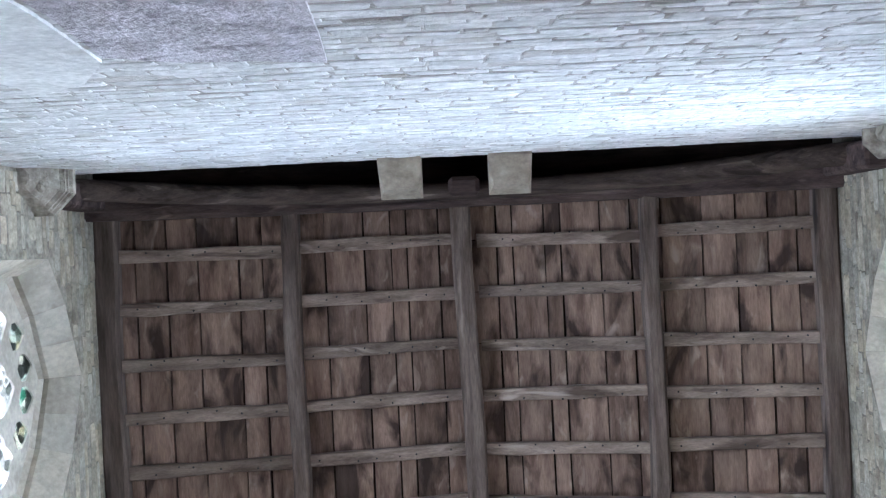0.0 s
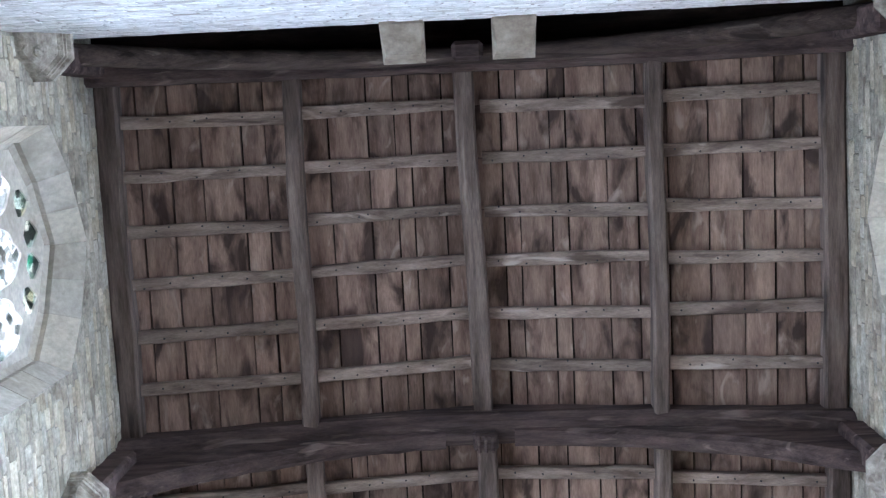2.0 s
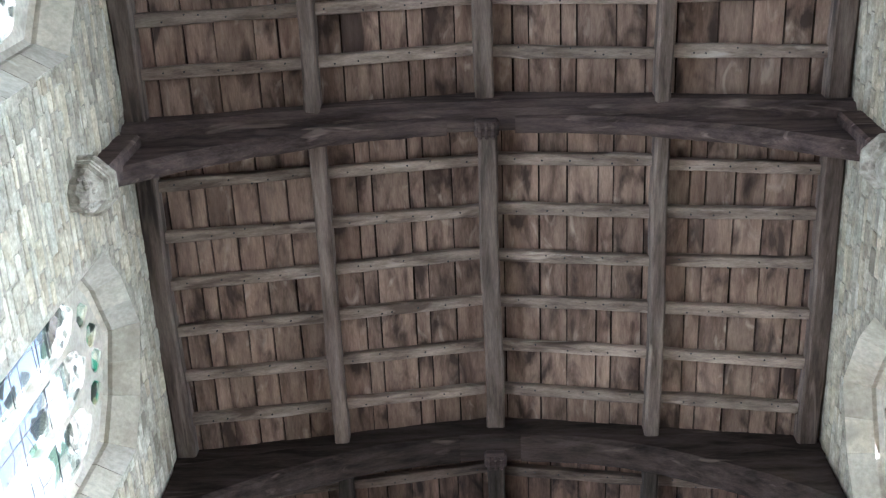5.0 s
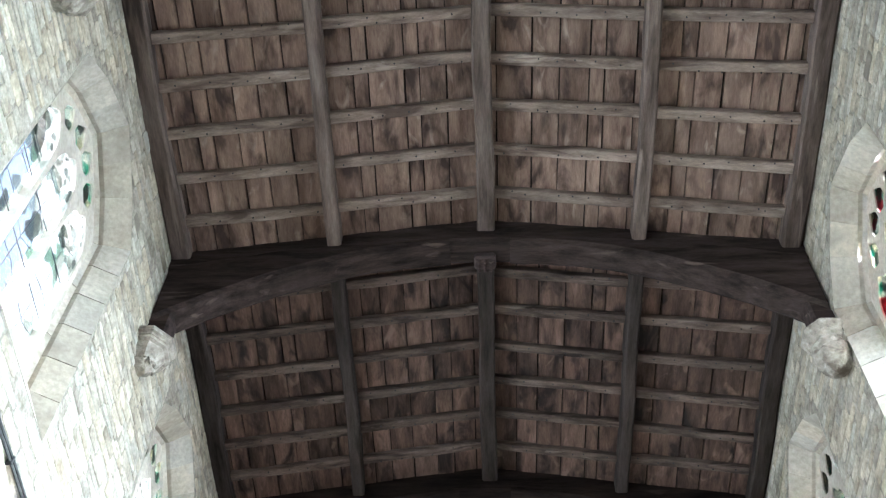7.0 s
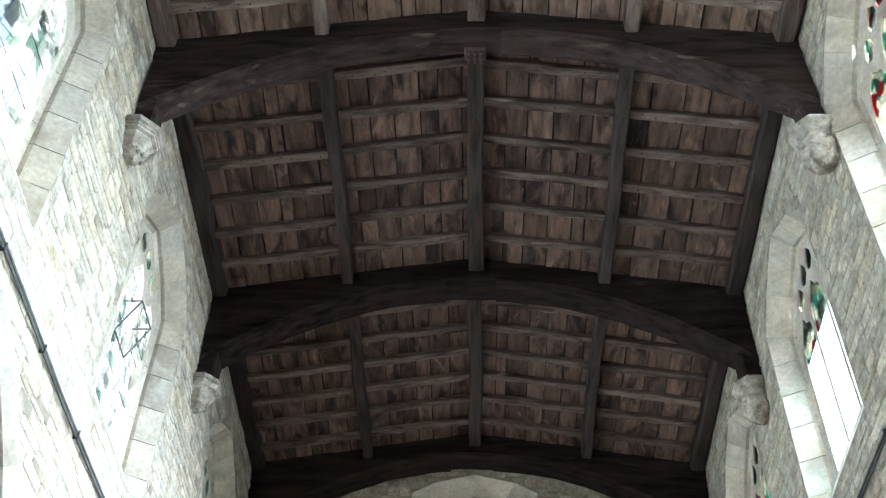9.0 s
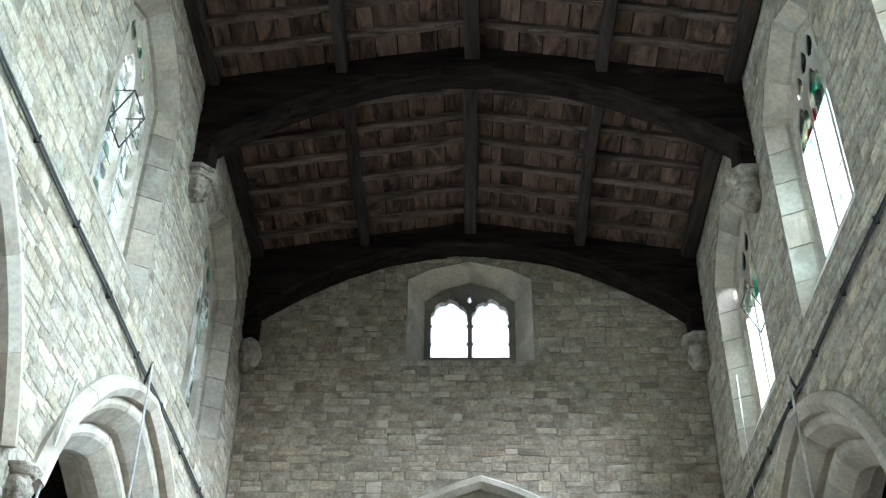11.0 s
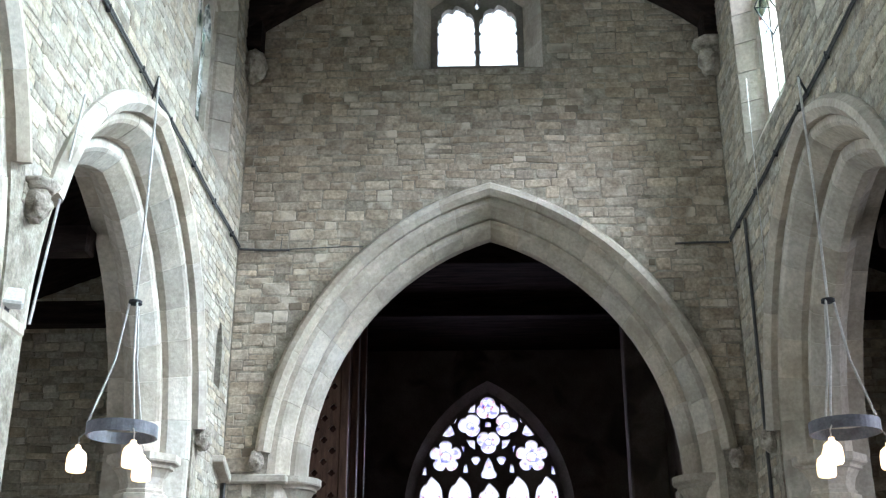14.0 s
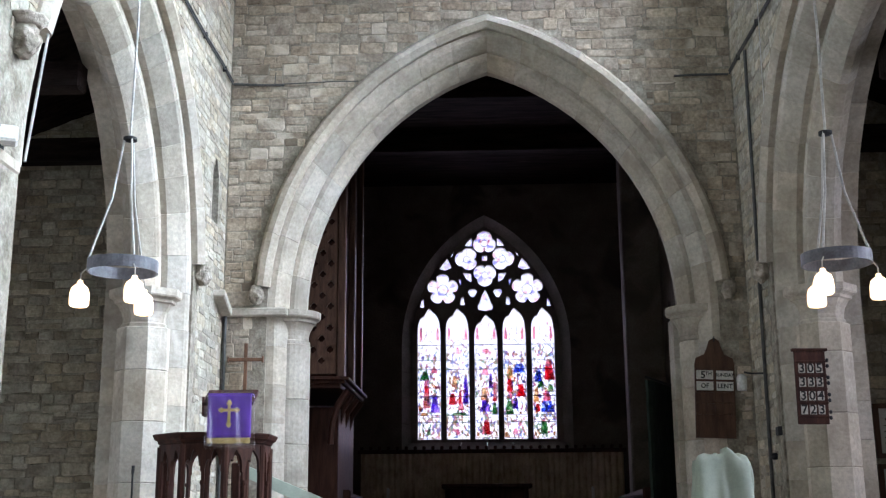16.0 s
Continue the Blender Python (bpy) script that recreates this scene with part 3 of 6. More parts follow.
TRUSSES = ((-0.58, -0.34), (2.26, 2.50), (5.19, 5.45), (8.17, 8.50), (11.14, 11.48))
RAFTER_RUN = ((-0.05, 0.395), (2.80, 0.413), (5.70, 0.421), (8.74, 0.414))
rng = random.Random(11)
bm = bmesh.new()
_ends = [-0.49] + [(a + b) / 2 for a, b in TRUSSES[1:4]] + [YE - 0.01]
for (y0, y1), (first, step) in zip(zip(_ends, _ends[1:]), RAFTER_RUN):
    for side in (-1, 1):
        d = 0.0
        while d < 2.85:
            wide = rng.choice((0.12, 0.17, 0.2, 0.22, 0.24, 0.29))
            cuts = [y0] + [first + step * k for k in range(6) if rng.random() < 0.62 and y0 + 0.1 < first + step * k < y1 - 0.1] + [y1]
            for a, b in zip(cuts, cuts[1:]):
                x0, x1 = RIDGE_X + side * (d + 0.006), RIDGE_X + side * (d + wide - 0.007)
                jz, jw = rng.uniform(-0.005, 0.008), rng.uniform(-0.006, 0.006)
                vs = []
                for y in (a + 0.003, b - 0.003):
                    for x in (x0, x1):
                        for up in (0.0, 0.03):
                            vs.append(bm.verts.new((x + (jw if y > (a + b) / 2 else 0), y, under(x) + jz + up)))
                for f in ((0, 2, 3, 1), (4, 5, 7, 6), (0, 1, 5, 4), (2, 6, 7, 3), (0, 4, 6, 2), (1, 3, 7, 5)):
                    bm.faces.new([vs[i] for i in f])
            d += wide
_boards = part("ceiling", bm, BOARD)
# boards east of the middle truss take the copy with shade in its colour
_boards.data.materials.append(SHADED_BOARD)
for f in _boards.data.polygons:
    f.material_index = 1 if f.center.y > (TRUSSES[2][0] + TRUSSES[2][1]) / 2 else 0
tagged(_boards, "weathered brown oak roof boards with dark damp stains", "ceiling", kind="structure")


# ---- window pieces ----
def loft_stones(place, outer, inner, w0, w1, parent, material, stone=0.36):
    """Splayed jamb, head and sill stones between the outline on the wall face and the one at the glass."""
    n = len(outer)
    for i in range(n):
        a, b, c, d = (Vector(p) for p in (outer[i], outer[(i + 1) % n], inner[i], inner[(i + 1) % n]))
        pieces = max(1, round((b - a).length / stone))
        for k in range(pieces):
            f, g = k / pieces + 0.002, (k + 1) / pieces - 0.002
            o0, o1, i0, i1 = a.lerp(b, f), a.lerp(b, g), c.lerp(d, f), c.lerp(d, g)
            if abs(a.x - b.x) < 1e-6:
                # level beds in the upright jambs
                lo, hi = sorted((c.y, d.y))
                i0.y, i1.y = min(max(o0.y, lo), hi), min(max(o1.y, lo), hi)
            bm = bmesh.new()
            rings = []
            for o, q in ((o0, i0), (o1, i1)):
                rings.append([bm.verts.new(place(o.x, o.y, w0)), bm.verts.new(place(q.x, q.y, w1)), bm.verts.new(place(q.x, q.y, w1 - 0.12)), bm.verts.new(place(o.x, o.y, w1 - 0.12))])
            for j in range(4):
                bm.faces.new((rings[0][j], rings[0][(j + 1) % 4], rings[1][(j + 1) % 4], rings[1][j]))
            bm.faces.new(rings[0][::-1])
            bm.faces.new(rings[1])
            part("jamb_stone", bm, material, parent)


def cusped(c, half, base, spring, top, lobes=5, depth=0.17, steps=30):
    """A light with a cusped head."""
    pts = [(c - half, base)]
    rise = top - spring
    for i in range(steps + 1):
        t = math.pi * (1 - i / steps)
        k = 1 - depth * (1 - abs(math.sin(lobes * t / 2 + (0 if lobes % 2 == 0 else 0)))) ** 2 * math.sin(t) ** 0.3 if 0 < i < steps else 1
        tip = 1 + 0.12 * max(0.0, 1 - abs(t - math.pi / 2) * 3)
        pts.append((c + half * math.cos(t) * k, spring + rise * math.sin(t) * k * tip / 1.12))
    pts.append((c + half, base))
    return pts


def foiled(cu, cv, radius, lobes, turn=90.0, deep=0.45, steps=40):
    pts = []
    for i in range(steps):
        t = 2 * math.pi * i / steps
        r = radius * (1 - deep + deep * abs(math.cos(lobes * (t - radians(turn)) / 2)) ** 0.5)
        pts.append((cu + r * math.cos(t), cv + r * math.sin(t)))
    return pts


def pane(place, loop, w, material, parent, name="pane", label=""):
    ob = part(name, plate(place, loop, [], w, w - 0.006), material, parent, label)
    return ob


def grow(loop, by):
    cu = sum(p[0] for p in loop) / len(loop)
    cv = sum(p[1] for p in loop) / len(loop)
    return [(u + by * (1 if u > cu else -1), v + by * (1 if v > cv else -1)) for u, v in loop]


def clerestory(name, place, c, seed, headglass, lowglass, eyeglass, vent=False):
    r = random.Random(seed)
    win = tagged(new(name), "three-light clerestory window with pale leaded glass and splayed stone jambs", "window", kind="structure")
    outer, inner = clere_outline(c), clere_outline(c, 0.66, 6.93, 8.50, 8.95)
    step, throat = clere_outline(c, 0.70, 6.84, 8.53, 8.99), clere_outline(c, 0.708, 6.83, 8.536, 8.998)
    loft_stones(place, outer, step, 0.004, -0.17, win, DRESSED)
    loft_stones(place, throat, inner, -0.20, -0.235, win, DRESSED, 0.5)
    lights = [cusped(c - 0.425, 0.188, 6.97, 8.16, 8.48, 3, 0.16), cusped(c, 0.188, 6.97, 8.20, 8.56, 3, 0.16), cusped(c + 0.425, 0.188, 6.97, 8.16, 8.48, 3, 0.16)]
    eyes = [[(c + u - 0.085, z), (c + u - 0.09, z + 0.08), (c + u - 0.03, z + 0.17), (c + u, z + 0.20), (c + u + 0.03, z + 0.17), (c + u + 0.09, z + 0.08), (c + u + 0.085, z), (c + u, z - 0.05)] for u, z in ((-0.315, 8.55), (-0.105, 8.66), (0.105, 8.66), (0.315, 8.55))]
    part("tracery", plate(place, inner, lights + eyes, -0.23, -0.33), DRESSED, win, "pale stone mullions and cusped heads")
    for k, (lc, top) in enumerate(((c - 0.425, 8.48), (c, 8.56), (c + 0.425, 8.48))):
        cut = 8.02 + r.uniform(-0.08, 0.12)
        pane(place, [(lc - 0.195, 6.95), (lc - 0.195, cut + 0.14), (lc + 0.195, cut + 0.14), (lc + 0.195, 6.95)], -0.292, lowglass, win)
        pane(place, [(lc - 0.195, cut), (lc - 0.195, top + 0.02), (lc + 0.195, top + 0.02), (lc + 0.195, cut)], -0.242, headglass, win, label="mottled painted glass")
        for z in (7.45, 7.9):
            part("saddle_bar", tube([place(lc - 0.19, z, -0.282), place(lc + 0.19, z, -0.282)], 0.004, 6), IRON, win)
        bm = bmesh.new()
        for j in range(1, 5):
            z = 6.98 + j * 0.30 + r.uniform(-0.03, 0.03)
            tube([place(lc - 0.17, z, -0.286), place(lc + r.uniform(-0.05, 0.05), z + r.uniform(-0.06, 0.06), -0.286), place(lc + 0.17, z + r.uniform(-0.05, 0.05), -0.286)], 0.003, 4, bm)
        tube([place(lc - 0.03, 6.97, -0.286), place(lc + r.uniform(-0.05, 0.05), 7.7, -0.286), place(lc + 0.02, 8.05, -0.286)], 0.003, 4, bm)
        part("lead_cames", bm, LEAD, win)
    for e in eyes:
        pane(place, grow(e, 0.01), -0.242, eyeglass, win, label="green painted glass")
    if vent:
        # a hopper light that stands open into the nave
        a, b, w = 7.62, 7.94, 0.16
        bars = [(c - 0.17, a, -0.235), (c + 0.17, a, -0.235), (c + 0.17, b, -0.235 + w), (c - 0.17, b, -0.235 + w)]
        hopper = part("hopper", tube([place(*p) for p in bars + bars[:1]], 0.009, 6), IRON, win, "open iron hopper light")
        for side in (-0.17, 0.17):
            part("stay", tube([place(c + side, b, -0.235), place(c + side, b, -0.235 + w)], 0.007, 6), IRON, hopper)
    return win


for i, c in enumerate(WIN_N):
    clerestory("window_%d" % (i + 1), on_north, c, 20 + i, MOTTLED, NORTHGLASS, PALEHEAD, i == 2)
    sky_window("sky_north", on_north(c, 7.9, -0.7), on_north(c, 7.9 if i < 3 else 6.8, 3.0), 1.5, 2.05, NORTH_WATTS * (0.55 if i == 3 else 1.0), spread=120 if i < 3 else 96)
for i, c in enumerate(WIN_S):
    clerestory("window_%d" % (i + 5), on_south, c, 40 + i, HEADGLASS, PALEGLASS, HEADGLASS, i == 3)
    sky_window("sky_south", on_south(c, 7.95, -0.74), on_south(c, SOUTH_AIM[i], 3.0), 1.5, 2.05, SOUTH_WATTS[i], (0.945, 0.955, 1.0), SOUTH_SPREAD[i])

win = tagged(new("window_9"), "small two-light window with clear glass high above the chancel arch", "window", kind="structure")
loft_stones(on_east, EAST_OUT, EAST_IN, 0.004, -0.34, win, DRESSED, 0.4)
_lights = [cusped(-0.225, 0.228, 8.50, 9.08, 9.36, 7, 0.2, 44), cusped(0.285, 0.228, 8.50, 9.08, 9.36, 7, 0.2, 44)]
_eye = [(0.03, 9.285), (0.06, 9.32), (0.072, 9.37), (0.05, 9.41), (0.03, 9.455), (0.01, 9.41), (-0.012, 9.37), (0.0, 9.32)]
# the dark stone colour supplies the tracery's backlit silhouette
part("tracery", plate(on_east, EAST_IN, _lights + [_eye], -0.33, -0.44), GREYSTONE, win, "grey stone mullion with cusped heads")
for lc in (-0.225, 0.285):
    pane(on_east, [(lc - 0.245, 8.48), (lc - 0.245, 9.38), (lc + 0.245, 9.38), (lc + 0.245, 8.48)], -0.40, CLEARGLASS, win)
    for z in (8.72, 8.98):
        for s in (-1, 1):
            part("glazing_lug", block(lc + s * 0.222 - 0.012, lc + s * 0.222 + 0.012, YE + 0.375, YE + 0.395, z - 0.02, z + 0.02, 0.004), IRON, win)
pane(on_east, grow(_eye, 0.012), -0.40, CLEARGLASS, win)
SKYGLOW = bpy.data.materials.new("bright_overcast_sky")
SKYGLOW.use_nodes = True
_b = SKYGLOW.node_tree.nodes["Principled BSDF"]
_b.inputs["Base Color"].default_value = (0, 0, 0, 1)
_b.inputs["Emission Color"].default_value = (0.97, 0.98, 1.0, 1)
_b.inputs["Emission Strength"].default_value = 2.6
tagged(part("backdrop", plate(on_east, [(-6, 7.9), (6, 7.9), (6, 22), (-6, 22)], [], -9.0, -9.1), SKYGLOW), "bright overcast sky beyond the small window", "sky", kind="structure")
sky_window("sky_east", on_east(0.03, 8.8, -0.6), on_east(0.03, 7.9, 3), 1.1, 1.1, EAST_WATTS)
bm = bmesh.new()
for a, b in ((-0.78, -0.3), (-0.3, 0.33), (0.33, 0.82)):
    block(a + 0.004, b - 0.004, YE - 0.010, YE + 0.05, 8.19, 8.262, 0.008, bm)
part("sill", bm, CARVED, win)


# ---- arches ----
def straight_jamb(name, place, centre, side, off, section, z0, z1, material, parent, stone=0.36):
    count = max(1, round((z1 - z0) / stone))
    for k in range(count):
        a, b = z0 + (z1 - z0) * k / count + 0.001, z0 + (z1 - z0) * (k + 1) / count - 0.001
        lift = random.uniform(-0.003, 0.004)
        bm = bmesh.new()
        lo = [bm.verts.new(place(centre + side * (r - off), a, w + lift)) for r, w in section]
        hi = [bm.verts.new(place(centre + side * (r - off), b, w + lift)) for r, w in section]
        n = len(section)
        for i in range(n):
            bm.faces.new((lo[i], lo[(i + 1) % n], hi[(i + 1) % n], hi[i]))
        bm.faces.new(lo[::-1])
        bm.faces.new(hi)
        part(name, bm, material, parent)


CAPITAL = [(0.0, -0.36), (0.80, -0.36), (0.86, -0.345), (0.86, -0.315), (0.80, -0.30), (0.80, -0.26), (0.86, -0.20), (1.02, -0.13), (1.12, -0.12), (1.12, -0.095), (1.17, -0.085), (1.28, -0.075), (1.32, -0.06), (1.32, -0.0), (0.0, 0.0)]


def column(name, label, x, y, radius, top, sides=8, group="", flare=1.02):
    """An octagonal shaft with a moulded capital and a base."""
    col = thing(name, label, "column", group, "structure", (x, y, 0))
    z, k = 0.25, 0
    while z < top - 0.37:
        z1 = min(z + random.uniform(0.42, 0.55), top - 0.345)
        if top - 0.345 - z1 < 0.2:
            z1 = top - 0.345
        part("drum", lathe([(radius - 0.006, z + 0.001), (radius, z + 0.008), (radius, z1 - 0.008), (radius - 0.006, z1 - 0.001)], sides, (x, y, 0), turn=22.5), DRESSED, col)
        z = z1
    part("base", lathe([(radius * 1.5, 0.0), (radius * 1.5, 0.12), (radius * 1.25, 0.17), (radius * 1.25, 0.2), (radius * 1.02, 0.255)], sides, (x, y, 0), turn=22.5), DRESSED, col)
    part("capital", lathe([(radius * r * flare, z) for r, z in CAPITAL[1:-1]], 24 if sides > 8 else 8, (x, y, top), turn=22.5), DRESSED, col, "moulded stone capital")
    return col


HOOD_N = [(2.40, -0.02), (2.56, -0.02), (2.56, 0.03), (2.52, 0.085), (2.46, 0.095), (2.40, 0.04)]
ORDER1_N = [(2.21, -THICK), (2.21, -0.19), (2.235, -0.15), (2.31, -0.04), (2.34, -0.02), (2.42, -0.02), (2.42, -THICK)]
ORDER2_N = [(2.08, -0.56), (2.00, -0.47), (2.00, -0.40), (2.02, -0.37), (2.10, -0.27), (2.13, -0.25), (2.22, -0.25), (2.22, -0.56)]
for place, centres, word in ((on_north, ARCH_N, "north"), (on_south, ARCH_S, "south")):
    for k, c in enumerate(centres):
        arch = tagged(new("arcade_arch"), "pointed two-order arch of pale dressed limestone with a hood mould", "arch", "nave arcade arches", "structure")
        arch_ring("hood_stone", place, c, SPRING, 0.38, HOOD_N, DRESSED, arch, 0.5, 0.85, 0.30 if k == 0 else 0.85)
        arch_ring("voussoir", place, c, SPRING, 0.38, ORDER1_N, DRESSED, arch, 0.36)
        arch_ring("voussoir", place, c, SPRING, 0.38, ORDER2_N, DRESSED, arch, 0.33)
        if k == 0:
            straight_jamb("jamb_stone", place, c, 1, 0.38, ORDER1_N, 0.0, SPRING, DRESSED, arch)
        mx, my, _ = place(c + 1.84, 0, -0.375)
        if k == 0:
            column("respond", "octagonal pale limestone respond with a moulded capital", mx, my + 0.02, 0.25, SPRING, group="arcade responds")
    p = (centres[0] + centres[1]) / 2
    mx, my, _ = place(p, 0, -0.375)
    column("pier", "octagonal pale limestone pier with a moulded capital", mx, my, 0.31, SPRING, group="arcade piers")
    mx, my, _ = place(centres[1] - 2.2, 0, -0.375)
    column("pier", "octagonal pale limestone pier with a moulded capital", mx, my, 0.31, SPRING, group="arcade piers")

HOOD_C = [(3.20, -0.02), (3.36, -0.02), (3.36, 0.03), (3.32, 0.085), (3.26, 0.095), (3.20, 0.04)]
ORDER1_C = [(3.02, -THICK), (3.02, -0.16), (3.04, -0.13), (3.11, -0.04), (3.14, -0.02), (3.23, -0.02), (3.23, -THICK)]
ORDER2_C = [(2.96, -0.58), (2.86, -0.47), (2.86, -0.36), (2.88, -0.33), (2.94, -0.24), (2.97, -0.22), (3.03, -0.22), (3.03, -0.58)]
arch = tagged(new("chancel_arch"), "wide pointed chancel arch of pale dressed limestone with a hood mould", "arch", kind="structure")
arch_ring("hood_stone", on_east, CHX, CHSPRING, CHOFF, HOOD_C, DRESSED, arch, 0.55, 0.22, 0.22)
arch_ring("voussoir", on_east, CHX, CHSPRING, CHOFF, ORDER1_C, DRESSED, arch, 0.38)
arch_ring("voussoir", on_east, CHX, CHSPRING, CHOFF, ORDER2_C, DRESSED, arch, 0.36)
for side in (-1, 1):
    straight_jamb("jamb_stone", on_east, CHX, side, CHOFF, ORDER1_C, 0.0, CHSPRING, DRESSED, arch, 0.4)
    column("respond", "round pale limestone shaft with a moulded capital", (-1.985, 2.32)[side > 0], YE + 0.36, (0.21, 0.195)[side > 0], CHSPRING, 24, "chancel arch responds", (1.14, 1.28)[side > 0])
    if side > 0:
        continue
    bm = block(min(CHX + side * 2.12, CHX + side * 2.76), max(CHX + side * 2.12, CHX + side * 2.76), YE - 0.05, YE + 0.1, CHSPRING - 0.09, CHSPRING, 0.015)
    part("impost_band", bm, DRESSED, arch)

for k in range(8):
    part("inner_jamb_stone", block(2.13, 2.84, YE + THICK + 0.004, YE + THICK + 0.30, 0.44 * k + 0.002, 0.44 * k + 0.438, 0.006), DRESSED, arch)

# ---- aisles, chancel and floor ----
bm = block(-7.2, 7.2, -1.2, 21.5, -0.2, 0.0)
tagged(part("floor", bm, FLOORTILE), "worn stone floor of the church", "floor", kind="structure")
for side, place in ((-1, on_north), (1, on_south)):
    out = 6.4 * side
    holes = [[(y - 0.7, 1.8), (y - 0.7, 3.6), (y, 4.3), (y + 0.7, 3.6), (y + 0.7, 1.8)] for y in (2.0, 5.0, 8.0)]
    aisle = part("wall_aisle", plate(lambda u, v, w: (out + side * w, u, v), [(-0.9, 0), (12.1, 0), (12.1, 5.2), (-0.9, 5.2)], holes, 0.0, 0.6), PLASTER)
    tagged(aisle, "plain plastered outer wall of the side aisle", "wall", kind="structure")
    for y in (2.0, 5.0, 8.0):
        sky_window("sky_aisle", (out + side * 0.4, y, 3.1), (out - side * 9, y + (1.6 if side > 0 else 0.0), 2.3), 1.2, 2.0, AISLE_WATTS * (1.6 if side > 0 else 0.4), spread=75 if side > 0 else 120)
    x0, x1 = sorted((out, XL - THICK if side < 0 else XR(12) + THICK))
    x0, x1 = (x0, XL) if side < 0 else (XR(12), x1)
    ae = part("wall_aisle_end", plate(on_aisle, [(x0, 0), (x1, 0), (x1, 6.6), (x0, 6.6)], [], 0.0, -0.3), MORTAR)
    tagged(ae, "coursed stone end wall of the side aisle", "wall", kind="structure")
    tagged(part("wall_aisle_west", block(x0, x1, -0.9, -0.6, 0, 6.6), PLASTER), "plain plastered west end of the side aisle", "wall", kind="structure")
    bm = bmesh.new()
    lo_z, hi_z = 5.1, 6.3
    prof = [(out, lo_z), (XL - 0.7 if side < 0 else XR(6) + 0.7, hi_z), (XL - 0.7 if side < 0 else XR(6) + 0.7, hi_z + 0.15), (out, lo_z + 0.15)]
    a = [bm.verts.new((x, -0.9, z)) for x, z in prof]
    b = [bm.verts.new((x, 12.1, z)) for x, z in prof]
    for i in range(4):
        bm.faces.new((a[i], a[(i + 1) % 4], b[(i + 1) % 4], b[i]))
    bm.faces.new(a[::-1])
    bm.faces.new(b)
    for y in (1.0, 3.0, 5.0, 7.0, 9.0, 11.0):
        n = len(bm.verts)
        block(min(out, prof[1][0]), max(out, prof[1][0]), y - 0.1, y + 0.1, 5.0, 5.25, 0.02, bm)
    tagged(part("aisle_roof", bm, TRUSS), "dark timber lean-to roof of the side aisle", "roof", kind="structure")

CX0, CX1 = -2.6, 2.85
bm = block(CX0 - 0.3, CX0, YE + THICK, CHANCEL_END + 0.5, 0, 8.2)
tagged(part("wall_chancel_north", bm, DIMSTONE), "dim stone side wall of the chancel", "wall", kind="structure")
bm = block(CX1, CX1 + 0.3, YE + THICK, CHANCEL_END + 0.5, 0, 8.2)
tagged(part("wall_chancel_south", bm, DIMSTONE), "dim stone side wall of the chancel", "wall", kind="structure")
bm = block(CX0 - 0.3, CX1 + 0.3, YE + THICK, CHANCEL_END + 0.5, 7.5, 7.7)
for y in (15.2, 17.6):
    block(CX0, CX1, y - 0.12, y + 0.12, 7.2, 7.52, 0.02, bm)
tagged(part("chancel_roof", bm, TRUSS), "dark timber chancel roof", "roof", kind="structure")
WCX = 0.155
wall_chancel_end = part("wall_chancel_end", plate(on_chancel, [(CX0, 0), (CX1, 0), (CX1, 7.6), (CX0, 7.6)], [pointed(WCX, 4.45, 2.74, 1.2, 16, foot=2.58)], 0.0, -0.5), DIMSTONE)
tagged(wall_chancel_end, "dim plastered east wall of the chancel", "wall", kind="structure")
win = tagged(new("window_10"), "large five-light stained glass window with geometric tracery", "window", kind="structure")
_o, _i = pointed(WCX, 4.45, 2.74, 1.2, 16, foot=2.58), pointed(WCX, 4.45, 2.58, 1.2, 16, foot=2.72)
loft_stones(on_chancel, _o, _i, 0.003, -0.22, win, GREYSTONE, 0.5)
lights, tops = [], (5.18, 5.18, 5.06, 5.18, 5.18)
for k in range(5):
    lc = WCX + (k - 2) * 0.525
    lights.append(cusped(lc, 0.213, 2.77, tops[k] - 0.42, tops[k], 3, 0.16))
foils = [foiled(WCX, 6.43, 0.225, 3, 90, 0.36), foiled(WCX - 0.335, 6.12, 0.222, 3, 180, 0.36), foiled(WCX + 0.335, 6.12, 0.222, 3, 0, 0.36), foiled(WCX, 5.81, 0.222, 3, 270, 0.36),
         foiled(WCX - 0.79, 5.54, 0.295, 5, 90, 0.36), foiled(WCX + 0.79, 5.54, 0.295, 5, 90, 0.36), foiled(WCX - 0.235, 5.47, 0.085, 3, 270, 0.4, 18), foiled(WCX + 0.235, 5.47, 0.085, 3, 270, 0.4, 18),
         [(WCX + u, z) for u, z in ((-0.13, 5.15), (-0.145, 5.22), (-0.10, 5.29), (-0.075, 5.38), (-0.03, 5.48), (0, 5.53), (0.03, 5.48), (0.075, 5.38), (0.10, 5.29), (0.145, 5.22), (0.13, 5.15), (0, 5.12))]]
small = [[(WCX - 0.05, 6.08), (WCX - 0.05, 6.18), (WCX + 0.05, 6.18), (WCX + 0.05, 6.08)]]
